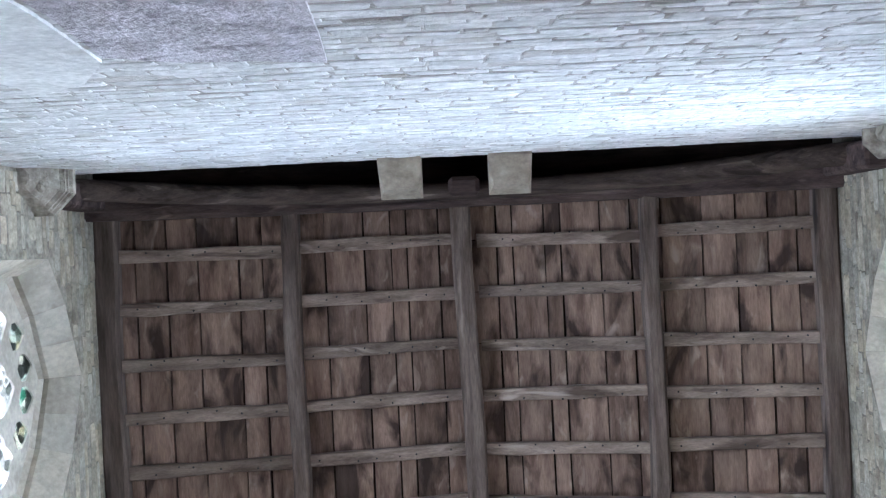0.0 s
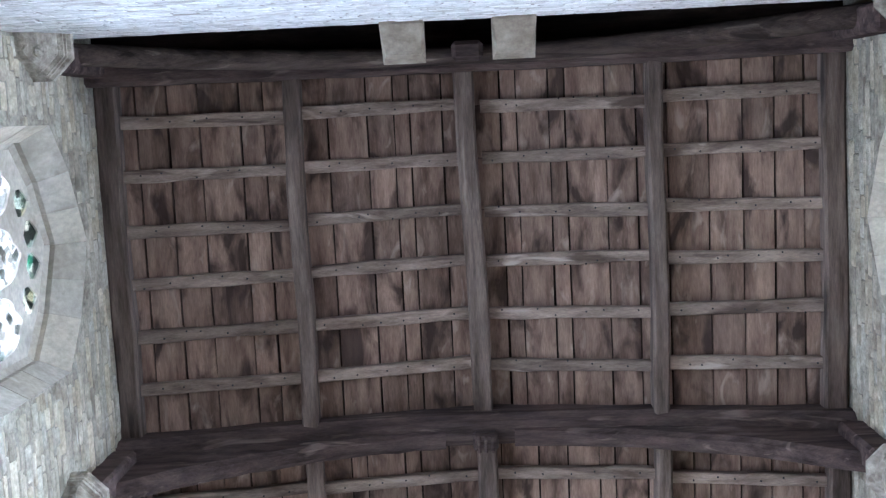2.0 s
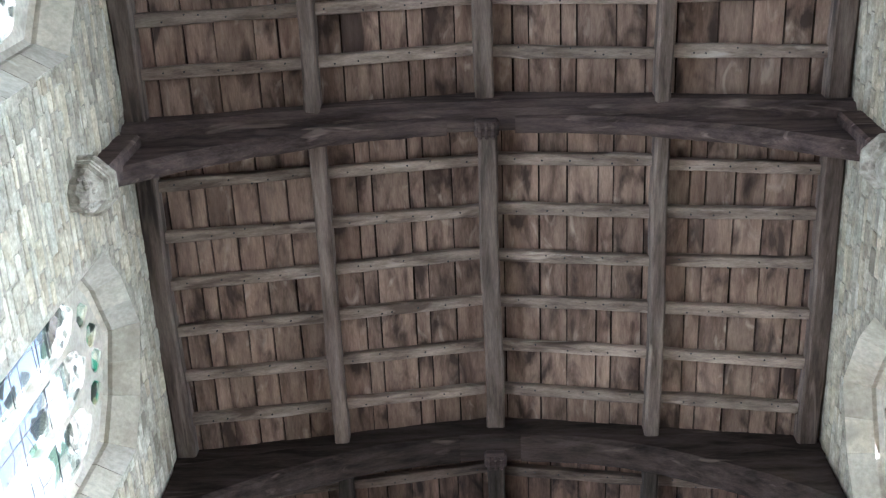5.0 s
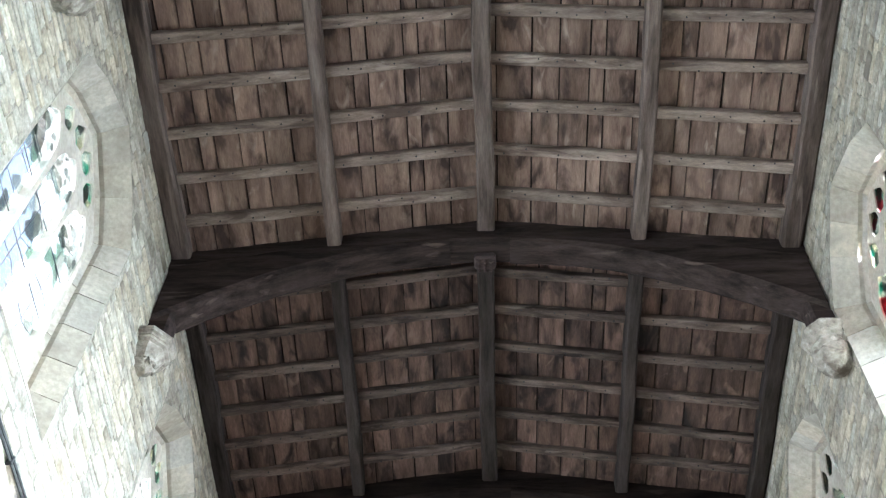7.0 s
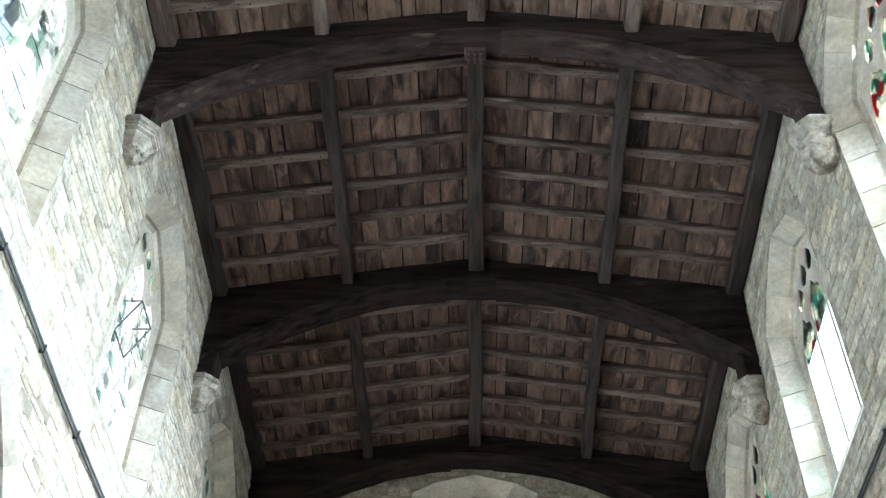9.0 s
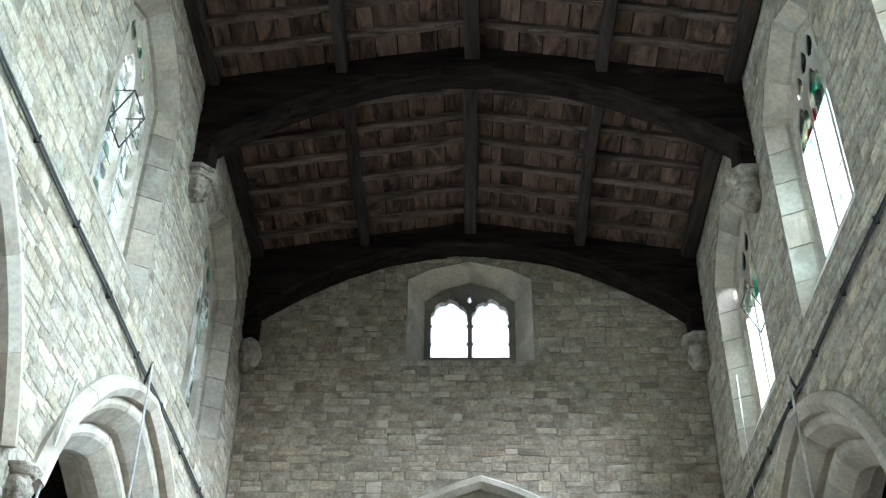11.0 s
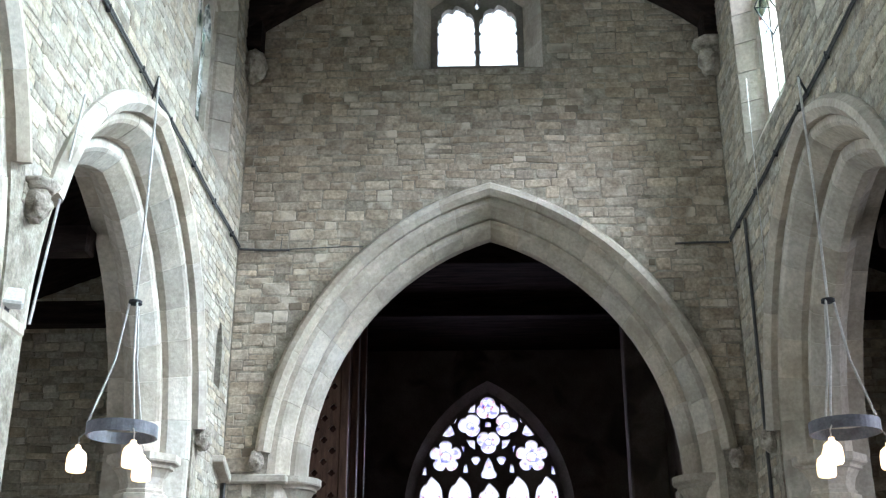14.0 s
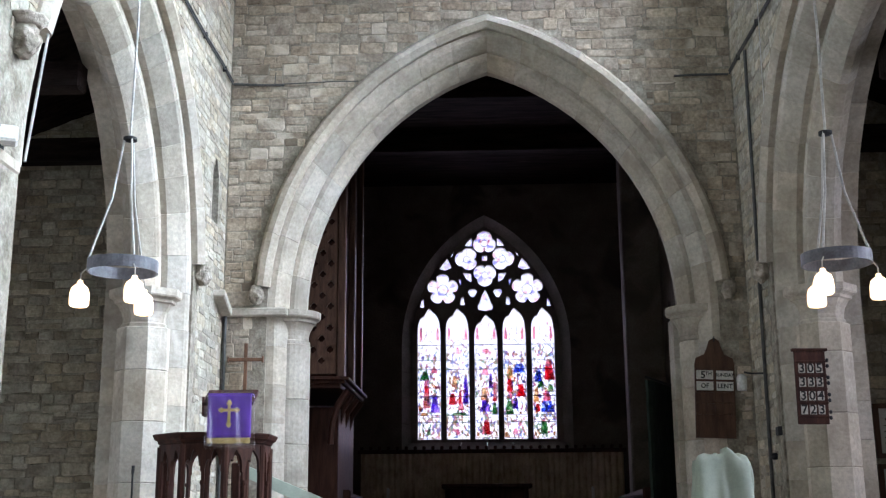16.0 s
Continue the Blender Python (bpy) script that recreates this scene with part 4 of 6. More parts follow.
for s in (-1, 1):
    for corner in (((0.235, 6.36), (0.235, 6.53), (0.31, 6.47), (0.38, 6.36)), ((0.25, 5.84), (0.25, 5.67), (0.34, 5.72), (0.41, 5.85)), ((0.62, 5.95), (0.66, 6.06), (0.70, 6.13), (0.77, 6.05), (0.85, 5.93), (0.74, 5.90)),
                   ((0.60, 6.18), (0.57, 6.27), (0.61, 6.23), (0.65, 6.14)), ((1.14, 5.20), (1.15, 5.36), (1.19, 5.33), (1.22, 5.20)), ((0.38, 5.24), (0.40, 5.40), (0.45, 5.37), (0.47, 5.24)), ((0.455, 5.60), (0.44, 5.72), (0.50, 5.74))):
        small.append([(WCX + s * u, z) for u, z in corner])
part("tracery", plate(on_chancel, _i, lights + foils + small, -0.2, -0.32), GREYSTONE, win, "dark silhouetted stone tracery and mullions")
for k, l in enumerate(lights):
    lc = WCX + (k - 2) * 0.525
    pane(on_chancel, [(lc - 0.225, 2.75), (lc - 0.225, tops[k] + 0.01), (lc + 0.225, tops[k] + 0.01), (lc + 0.225, 2.75)], -0.27, STAINED, win, label="white painted glass")
    for z in (3.08, 3.55, 4.05, 4.5):
        part("saddle_bar", tube([on_chancel(lc - 0.215, z, -0.262), on_chancel(lc + 0.215, z, -0.262)], 0.006, 6), IRON, win)
    r = random.Random(70 + k)
    bm = bmesh.new()
    for z in (2.80, 3.17, 3.21, 4.22):
        tube([on_chancel(lc - 0.21, z, -0.266), on_chancel(lc + 0.21, z, -0.266)], 0.0045, 4, bm)
    for j in range(9):
        z = 3.3 + j * 0.11
        u = lc + r.uniform(-0.12, 0.12)
        tube([on_chancel(lc - 0.21, z, -0.266), on_chancel(u, z + r.uniform(-0.12, 0.16), -0.266), on_chancel(lc + 0.21, z + r.uniform(-0.1, 0.1), -0.266)], 0.003, 4, bm)
    for s in (-1, 1):
        # gable and canopy over the scene
        tube([on_chancel(lc + s * 0.19, 4.28, -0.266), on_chancel(lc + s * 0.17, 4.42, -0.266), on_chancel(lc, 4.60, -0.266)], 0.005, 4, bm)
        tube([on_chancel(lc + s * 0.20, 4.50, -0.266), on_chancel(lc + s * 0.05, 4.66, -0.266), on_chancel(lc + s * 0.05, 4.9, -0.266)], 0.0035, 4, bm)
        tube([on_chancel(lc + s * 0.185, 2.82, -0.266), on_chancel(lc + s * 0.185, 4.3, -0.266)], 0.003, 4, bm)
    tube([on_chancel(lc + 0.14 * math.cos(q * 0.5236), 2.985 + 0.15 * math.sin(q * 0.5236) * (0.85 + 0.15 * (q % 2)), -0.266) for q in range(13)], 0.005, 4, bm)
    part("lead_cames", bm, LEAD, win)


# coloured figures and canopies in the five lights: hue, place across the light, foot, width, height
def drapery(lc, hue, u, foot, wide, tall, seed):
    r = random.Random(seed)
    half, loop = wide / 2, []
    for i in range(5):
        f = i / 4
        loop.append((lc + u - half * (1 - 0.45 * f) * r.uniform(0.8, 1.1), foot + tall * f))
    loop.append((lc + u + r.uniform(-0.2, 0.2) * half, foot + tall * 1.06))
    for i in range(4, -1, -1):
        f = i / 4
        loop.append((lc + u + half * (1 - 0.45 * f) * r.uniform(0.8, 1.1), foot + tall * f))
    loop = [(min(max(a, lc - 0.205), lc + 0.205), b) for a, b in loop]
    part("glass_piece", plate(on_chancel, loop, [], -0.280, -0.284), PIECES[hue], win)


FIGURES = (
    (("purple", 0.10, 3.26, 0.16, 0.32), ("red", -0.05, 3.34, 0.14, 0.40), ("green", -0.08, 3.86, 0.17, 0.16), ("rose", -0.06, 3.68, 0.10, 0.16), ("amber", -0.10, 3.20, 0.18, 0.06), ("rose", 0.10, 3.98, 0.10, 0.10)),
    (("red", -0.10, 3.40, 0.14, 0.20), ("red", 0.04, 3.40, 0.08, 0.24), ("purple", 0.14, 3.42, 0.11, 0.46), ("rose", 0.06, 3.30, 0.12, 0.14), ("green", 0.02, 3.20, 0.36, 0.055), ("amber", -0.06, 3.72, 0.12, 0.20), ("rose", 0.0, 4.34, 0.08, 0.12)),
    (("purple", -0.03, 3.27, 0.20, 0.20), ("amber", -0.05, 3.48, 0.14, 0.22), ("red", 0.15, 3.46, 0.09, 0.34), ("rose", -0.02, 3.94, 0.16, 0.12), ("purple", 0.08, 3.70, 0.09, 0.26), ("green", 0.14, 3.22, 0.11, 0.20), ("rose", 0.0, 4.36, 0.18, 0.06)),
    (("red", -0.10, 3.62, 0.12, 0.26), ("amber", -0.09, 3.88, 0.13, 0.22), ("red", 0.10, 3.54, 0.17, 0.22), ("green", -0.11, 3.22, 0.16, 0.24), ("blue", 0.08, 3.98, 0.24, 0.16), ("purple", 0.0, 3.32, 0.12, 0.2), ("rose", -0.1, 3.5, 0.1, 0.12)),
    (("red", 0.10, 3.84, 0.18, 0.36), ("blue", -0.10, 3.80, 0.14, 0.24), ("blue", 0.06, 3.25, 0.28, 0.20), ("amber", -0.14, 3.44, 0.12, 0.26), ("rose", 0.05, 3.46, 0.15, 0.18), ("green", -0.06, 3.70, 0.14, 0.12), ("red", -0.12, 3.26, 0.09, 0.14), ("green", 0.12, 3.62, 0.13, 0.14)),
)
def blob(lc, hue, u, v, radius, seed):
    r = random.Random(seed)
    loop = [(lc + u + radius * r.uniform(0.6, 1.1) * math.cos(a * 0.785), v + radius * r.uniform(0.8, 1.6) * math.sin(a * 0.785)) for a in range(8)]
    loop = [(min(max(a, lc - 0.205), lc + 0.205), b) for a, b in loop]
    part("glass_piece", plate(on_chancel, loop, [], -0.286, -0.290), PIECES[hue], win)


BADGES = ("green", "rose", "red", "rose", "green")
for k, figures in enumerate(FIGURES):
    lc = WCX + (k - 2) * 0.525
    for j, (hue, u, foot, wide, tall) in enumerate(figures):
        drapery(lc, hue, u, foot, wide, tall, k * 20 + j)
    drapery(lc, BADGES[k], -0.01, 2.86, 0.17 if k in (2, 4) else 0.10, 0.22 if k in (2, 4) else 0.10, 200 + k)
    r = random.Random(400 + k)
    for j in range(20):
        blob(lc, r.choice(("red", "purple", "green", "blue", "rose", "rose", "amber", "amber")), r.uniform(-0.18, 0.18), r.uniform(3.24, 4.02), r.uniform(0.014, 0.034), 500 + k * 20 + j)
    for j in range(7):
        a = j * 0.898
        blob(lc, r.choice(("green", "rose", "amber", "rose")), 0.12 * math.cos(a), 2.985 + 0.12 * math.sin(a), 0.024, 700 + k * 20 + j)
    for j in range(16):
        blob(lc, r.choice(("rose", "amber", "rose", "amber", "green")), r.choice((-1, 1)) * r.uniform(0.04, 0.17), r.uniform(4.45, 4.92), r.uniform(0.010, 0.020), 600 + k * 20 + j)
    for j in range(5):
        blob(lc, r.choice(("rose", "amber", "rose", "blue")), r.uniform(-0.17, 0.17), r.uniform(4.05, 4.5), 0.022, 800 + k * 20 + j)
    for s in (-1, 1):
        drapery(lc, "rose", s * 0.155, 4.60, 0.06, 0.22, 300 + 2 * k + s)
        drapery(lc, "amber", s * 0.17, 2.83, 0.05, 0.07, 330 + 2 * k + s)
for e in foils + small:
    pane(on_chancel, grow(e, 0.012), -0.27, TRACERYGLASS, win)
for k, (cu, cv, rad, hue) in enumerate(((0, 6.43, 0.19, "red"), (-0.335, 6.12, 0.19, "purple"), (0.335, 6.12, 0.19, "purple"), (0, 5.81, 0.19, "rose"), (-0.79, 5.54, 0.29, "red"), (0.79, 5.54, 0.29, "rose"))):
    lobes = 5 if rad > 0.2 else 3
    bm = tube([on_chancel(WCX + cu + rad * 0.34 * math.cos(q * 0.5236), cv + rad * 0.34 * math.sin(q * 0.5236), -0.266) for q in range(13)], 0.006, 4)
    for q in range(lobes):
        a = radians(90 + 360 * q / lobes)
        tube([on_chancel(WCX + cu + rad * 0.34 * math.cos(a), cv + rad * 0.34 * math.sin(a), -0.266), on_chancel(WCX + cu + rad * 0.9 * math.cos(a), cv + rad * 0.9 * math.sin(a), -0.266)], 0.004, 4, bm)
        a += math.pi / lobes
        blob(WCX, hue, cu + rad * 0.52 * math.cos(a), cv + rad * 0.52 * math.sin(a), rad * 0.12, 900 + k * 10 + q) if abs(cu) < 0.2 else None
    part("lead_cames", bm, LEAD, win)
sky_window("sky_chancel", on_chancel(WCX, 4.6, -0.7), on_chancel(WCX, 4.2, 5), 2.9, 4.2, CHANCEL_WATTS)

# ---- roof timbers ----
def beam(x, y0, y1, top, wide, deep, seed, dx=0.0):
    """A hewn beam along the nave, with a slight wander."""
    r = random.Random(seed)
    bm = bmesh.new()
    rings = []
    n = 9
    ph, amp = r.uniform(0, 6), r.uniform(0.004, 0.014)
    for i in range(n + 1):
        y = y0 + (y1 - y0) * i / n
        ox = amp * math.sin(ph + i * 0.9) + dx * i / n + r.uniform(-0.003, 0.003)
        oz = r.uniform(-0.004, 0.004)
        hw = wide / 2 + r.uniform(-0.004, 0.004)
        c = 0.018
        prof = [(-hw, 0), (-hw, -deep + c), (-hw + c, -deep), (hw - c, -deep), (hw, -deep + c), (hw, 0)]
        rings.append([bm.verts.new((x + ox + px, y, top + pz + (oz if pz < 0 else 0))) for px, pz in prof])
    for lo, hi in zip(rings, rings[1:]):
        for k in range(6):
            bm.faces.new((lo[k], lo[(k + 1) % 6], hi[(k + 1) % 6], hi[k]))
    bm.faces.new(rings[0][::-1])
    bm.faces.new(rings[-1])
    return bm


def rafter(x0, x1, y, seed):
    """A light rafter under the boards, from x0 to x1."""
    r = random.Random(seed)
    bm = bmesh.new()
    rings = []
    skew = r.uniform(-0.02, 0.02)
    n = 5
    for i in range(n + 1):
        x = x0 + (x1 - x0) * i / n
        w = 0.047 + r.uniform(-0.006, 0.006)
        d = 0.062 + r.uniform(-0.004, 0.004)
        yy = y + skew * (i / n - 0.5) + r.uniform(-0.003, 0.003)
        z = under(x) + 0.002
        rings.append([bm.verts.new((x, yy + py, z + pz)) for py, pz in ((-w, 0), (-w, -d + 0.008), (-w + 0.008, -d), (w - 0.008, -d), (w, -d + 0.008), (w, 0))])
    for lo, hi in zip(rings, rings[1:]):
        for k in range(6):
            bm.faces.new((lo[k], lo[(k + 1) % 6], hi[(k + 1) % 6], hi[k]))
    bm.faces.new(rings[0][::-1])
    bm.faces.new(rings[-1])
    return bm


PURL_L, PURL_R = -1.265, 1.37
BAYS = [(TRUSSES[i][1], TRUSSES[i + 1][0], *RAFTER_RUN[i]) for i in range(4)]
for b, (y0, y1, first, step) in enumerate(BAYS):
    bay = thing("roof_bay", "oak ridge beam, purlins and grey rafters of one roof bay", "roof timbers", "roof bays", at=(0, (y0 + y1) / 2, RIDGE_Z))
    y0, y1 = y0 - 0.05, y1 + 0.05
    # west bays get the lit timber colours, east bays the shaded ones
    lit_bay = b < 2
    part("ridge_beam", beam(RIDGE_X + (-0.05 if b == 0 else 0.0), y0, y1, RIDGE_Z + 0.01, 0.155, 0.20, 50 + b, 0.05 if b == 0 else 0.01), PURLIN if lit_bay else SHADED_PURLIN, bay)
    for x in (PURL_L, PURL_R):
        part("purlin", beam(x, y0, y1, under(x) + 0.015, 0.12, 0.175, 60 + b * 2 + (x > 0), 0.0), PURLIN if lit_bay else SHADED_PURLIN, bay)
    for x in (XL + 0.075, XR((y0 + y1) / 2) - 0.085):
        part("wall_plate", beam(x, y0, y1, under(x) + 0.02, 0.165, 0.13, 80 + b * 2 + (x > 0)), PURLIN if lit_bay else SHADED_PURLIN, bay)
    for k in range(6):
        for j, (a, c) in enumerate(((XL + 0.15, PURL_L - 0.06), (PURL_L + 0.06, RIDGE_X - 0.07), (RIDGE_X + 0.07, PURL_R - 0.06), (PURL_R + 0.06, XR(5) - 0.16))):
            part("rafter", rafter(a, c, first + step * k + random.Random(b * 100 + k * 10 + j).uniform(-0.018, 0.018), b * 100 + k * 10 + j), RAFTER if lit_bay else SHADED_RAFTER, bay)

    r = random.Random(900 + b)
    bm = bmesh.new()
    for k in range(6):
        for a, c in ((XL + 0.2, PURL_L - 0.1), (PURL_L + 0.1, RIDGE_X - 0.12), (RIDGE_X + 0.12, PURL_R - 0.1), (PURL_R + 0.1, XR(5) - 0.2)):
            for j in range(6):
                x = a + (c - a) * (j + r.uniform(0.1, 0.9)) / 6
                y = first + step * k + r.uniform(-0.03, 0.03)
                lathe([(0.0075, -0.004), (0.0075, 0.004)], 6, (x, y, under(x) - 0.0625), bm=bm)
    tagged(part("nailwork", bm, IRON, bay, "dark nail heads"), kind="stuff")


def soffit(x):
    return 9.73 - 0.15 * (x - RIDGE_X) ** 2


def tie_under(x):
    return 9.735 - 0.055 * (x - RIDGE_X) ** 2


def curved_timber(lower, upper, xs, y0, y1, seed, chamfer=0.03):
    r = random.Random(seed)
    bm = bmesh.new()
    rings = []
    for x in xs:
        lo, hi = lower(x) + r.uniform(-0.006, 0.006), upper(x)
        hi = max(hi, lo + 0.012)
        j = r.uniform(-0.006, 0.006)
        c = min(chamfer, (hi - lo) / 3)
        rings.append([bm.verts.new((x, y, z)) for y, z in ((y0 + j, hi), (y0 + j, lo + c), (y0 + c + j, lo), (y1 - c + j, lo), (y1 + j, lo + c), (y1 + j, hi))])
    for lo, hi in zip(rings, rings[1:]):
        for k in range(6):
            bm.faces.new((lo[k], lo[(k + 1) % 6], hi[(k + 1) % 6], hi[k]))
    bm.faces.new(rings[0][::-1])
    bm.faces.new(rings[-1])
    return bm


def bowed_log(left, right, seed):
    """The round, bowed brace timber of the west truss, close to the wall at its feet and clear of it in the middle."""
    r = random.Random(seed)
    bm, rings, n = bmesh.new(), [], 28
    for i in range(n + 1):
        f = 2 * i / n - 1
        x = left + (right - left) * i / n
        y = -0.405 - 0.105 * f * f + r.uniform(-0.004, 0.004)
        z = 9.52 - 0.78 * f * f + r.uniform(-0.006, 0.006)
        hy, hz = 0.068 + 0.012 * f * f + r.uniform(-0.004, 0.004), 0.085
        rings.append([bm.verts.new((x, y + hy * math.cos(math.pi * k / 5), z + hz * math.sin(math.pi * k / 5))) for k in range(10)])
    for lo, hi in zip(rings, rings[1:]):
        for k in range(10):
            bm.faces.new((lo[k], lo[(k + 1) % 10], hi[(k + 1) % 10], hi[k]))
    bm.faces.new(rings[0][::-1])
    bm.faces.new(rings[-1])
    return bm


for t, (y0, y1) in enumerate(TRUSSES):
    right = XR((y0 + y1) / 2)
    tr = thing("roof_truss", "worn brown oak tie beam with a bowed brace beside the wall" if t == 0 else "oak tie beam, shaded darker in colour to the east, with curved braces on stone corbels", "roof truss", "roof trusses", at=(RIDGE_X, (y0 + y1) / 2, 8.5))
    xs = [XL - 0.1 + (right + 0.2 - XL) * i / 26 for i in range(27)]
    # oak darkens truss by truss: the fading light eastward is in the colour
    oak = (LIT_TRUSS, LIT_TRUSS, SHADED_TRUSS, TRUSS, TRUSS)[t]
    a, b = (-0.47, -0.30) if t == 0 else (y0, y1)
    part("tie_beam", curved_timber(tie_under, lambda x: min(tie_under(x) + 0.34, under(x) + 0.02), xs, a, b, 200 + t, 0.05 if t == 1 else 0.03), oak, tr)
    if t == 0:
        part("bowed_brace", bowed_log(XL - 0.05, right + 0.05, 31), LOG, tr, "weathered round oak brace", True)
        part("boss", block(RIDGE_X - 0.12, RIDGE_X + 0.10, -0.50, -0.36, 9.36, 9.62, 0.03), LIT_TRUSS, tr, "worn carved central boss")
    for s, wall in ((-1, XL), (1, right)):
        if t:
            near, reach = 0.28, 20
            bx = [wall - s * (0.02 + (abs(wall) - near) * i / reach) for i in range(reach + 1)]
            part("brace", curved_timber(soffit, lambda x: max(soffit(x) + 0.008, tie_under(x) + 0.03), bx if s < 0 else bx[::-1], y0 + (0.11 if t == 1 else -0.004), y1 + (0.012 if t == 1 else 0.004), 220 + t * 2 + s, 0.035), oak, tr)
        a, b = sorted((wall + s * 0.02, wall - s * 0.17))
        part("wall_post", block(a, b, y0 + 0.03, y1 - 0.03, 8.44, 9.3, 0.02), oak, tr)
    if t in (1, 2):
        bm = block(RIDGE_X - 0.095, RIDGE_X + 0.095, y1 - 0.12, y1 + 0.02, 9.66, 9.78, 0.02)
        for k in (-0.05, 0.0, 0.05):
            block(RIDGE_X + k - 0.014, RIDGE_X + k + 0.014, y1 - 0.10, y1 + 0.032, 9.645, 9.75, 0.008, bm)
        part("boss", bm, LIT_TRUSS, tr, "carved central boss")


# ---- corbels ----
def moulded_corbel(place, u, z, big=1.0):
    x, y, _ = place(u, z, 0)
    c = thing("corbel", "octagonal moulded stone corbel with carved leaves under the roof truss", "corbel", "roof corbels", at=(x, y, z))
    bm = bmesh.new()
    prof = [(0.05, -0.30), (0.10, -0.26), (0.12, -0.20), (0.165, -0.125), (0.165, -0.115), (0.195, -0.105), (0.195, -0.08), (0.205, -0.075), (0.205, -0.055), (0.225, -0.045), (0.225, 0.0)]
    s = 1 if place(u, z, 1)[0] > x else -1
    prof = [(r * big, h) for r, h in prof]
    lathe(prof, 8, (x + s * 0.03, y, z), turn=22.5, bm=bm)
    part("moulding", bm, CARVED, c)
    r = random.Random(int(u * 100))
    bm = bmesh.new()
    for k in range(12):
        a = r.uniform(-1.3, 1.3)
        p = Vector((x + s * (0.03 + 0.11 * math.cos(a)), y + 0.11 * math.sin(a), z - r.uniform(0.17, 0.27)))
        bmesh.ops.create_icosphere(bm, subdivisions=1, radius=r.uniform(0.014, 0.028), matrix=Matrix.Translation(p))
    part("foliage", bm, CARVED, c)


def carved_head(place, u, z, seed, size=0.17, name="stone_carving", label="weathered carved stone corbel on the wall", cap=False):
    """A worn carved corbel, one plain lump."""
    x, y, _ = place(u, z, size * 0.55)
    bm = bmesh.new()
    bmesh.ops.create_icosphere(bm, subdivisions=4, radius=1.0)
    for v in bm.verts:
        p = v.co.copy()
        k = 1 + 0.22 * noise.noise(p * 1.9 + Vector((seed, 0, 0))) + 0.10 * noise.noise(p * 4.5 + Vector((0, seed, 0))) + 0.04 * noise.noise(p * 10)
        v.co = Vector((p.x * size * 0.85 * k, p.y * size * 0.85 * k, p.z * size * 1.15 * k))
        v.co += Vector((x, y, z))
    if cap:
        lathe([(size * 0.8, 0.0), (size * 1.0, size * 0.12), (size * 0.95, size * 0.2), (size * 1.2, size * 0.4), (size * 1.2, size * 0.6)], 8, (x, y, z + size * 0.8), turn=22.5, bm=bm)
    tagged(part(name, bm, CARVED, smooth=True), label, "stone carving", "stone carvings")


for t, (y0, y1) in enumerate(TRUSSES):
    m = (y0 + y1) / 2 + (0.02 if t == 0 else (-0.02 if t == 4 else 0))
    if t in (0, 1, 2, 3):
        moulded_corbel(on_north, m - (0.10 if t == 0 else 0.0), 8.45, 1.08 if t == 0 else 1.0)
    else:
        carved_head(on_north, m, 8.22, 3.0)
    carved_head(on_south, m - (0.13 if t == 0 else 0.0), 8.12 if t == 0 else 8.20, 7.0 + t * 3.1, 0.14 if t == 0 else 0.165, cap=True)
for place, cs, k in ((on_north, ARCH_N, 1), (on_south, ARCH_S, 2)):
    carved_head(place, (cs[0] + cs[1]) / 2, 4.15, 30 + k, 0.098, label="small carved stone corbel where two hood moulds meet", cap=True)
    carved_head(place, cs[0] + 2.16, 3.68, 40 + k, 0.10, label="small carved stone stop at the end of a hood mould")
for s in (-1, 1):
    carved_head(on_east, CHX + s * 2.44, 3.68, 50 + s, 0.09, label="small carved stone stop at the end of a hood mould")
for k, u in enumerate((-0.385, 0.335)):
    c = thing("corbel_block", "square splayed stone block projecting from the wall head", "corbel", "gable corbel blocks", at=(u, YW, 8.8))
    bm = bmesh.new()
    a = [bm.verts.new((u + dx, y, z)) for dx, y, z in ((-0.14, YW - 0.2, 8.72), (0.14, YW - 0.2, 8.72), (0.14, YW - 0.2, 9.0), (-0.14, YW - 0.2, 9.0))]
    b = [bm.verts.new((u + dx, y, z)) for dx, y, z in ((-0.14, YW + 0.02, 8.72), (0.14, YW + 0.02, 8.72), (0.14, YW + 0.26, 9.0), (-0.14, YW + 0.26, 9.0))]
    e = [bm.verts.new((u + dx, y, z)) for dx, y, z in ((-0.11, YW + 0.2, 8.86), (0.11, YW + 0.2, 8.86))]
    bm.faces.new(a[::-1])
    for i in (1, 2, 3):
        bm.faces.new((a[i], a[(i + 1) % 4], b[(i + 1) % 4], b[i]))
    bm.faces.new((a[0], a[1], b[1], b[0]))
    bm.faces.new((b[0], b[1], e[1], e[0]))
    bm.faces.new((e[0], e[1], b[2], b[3]))
    bm.faces.new((b[1], b[2], e[1]))
    bm.faces.new((b[0], e[0], b[3]))
    part("block", bm, TOOLED, c)

# ---- cables, conduits and lamps ----
def cable(name, label, pts, radius, material=CABLE, cat="cable"):
    return tagged(part(name, tube(pts, radius, 6), material), label, cat)


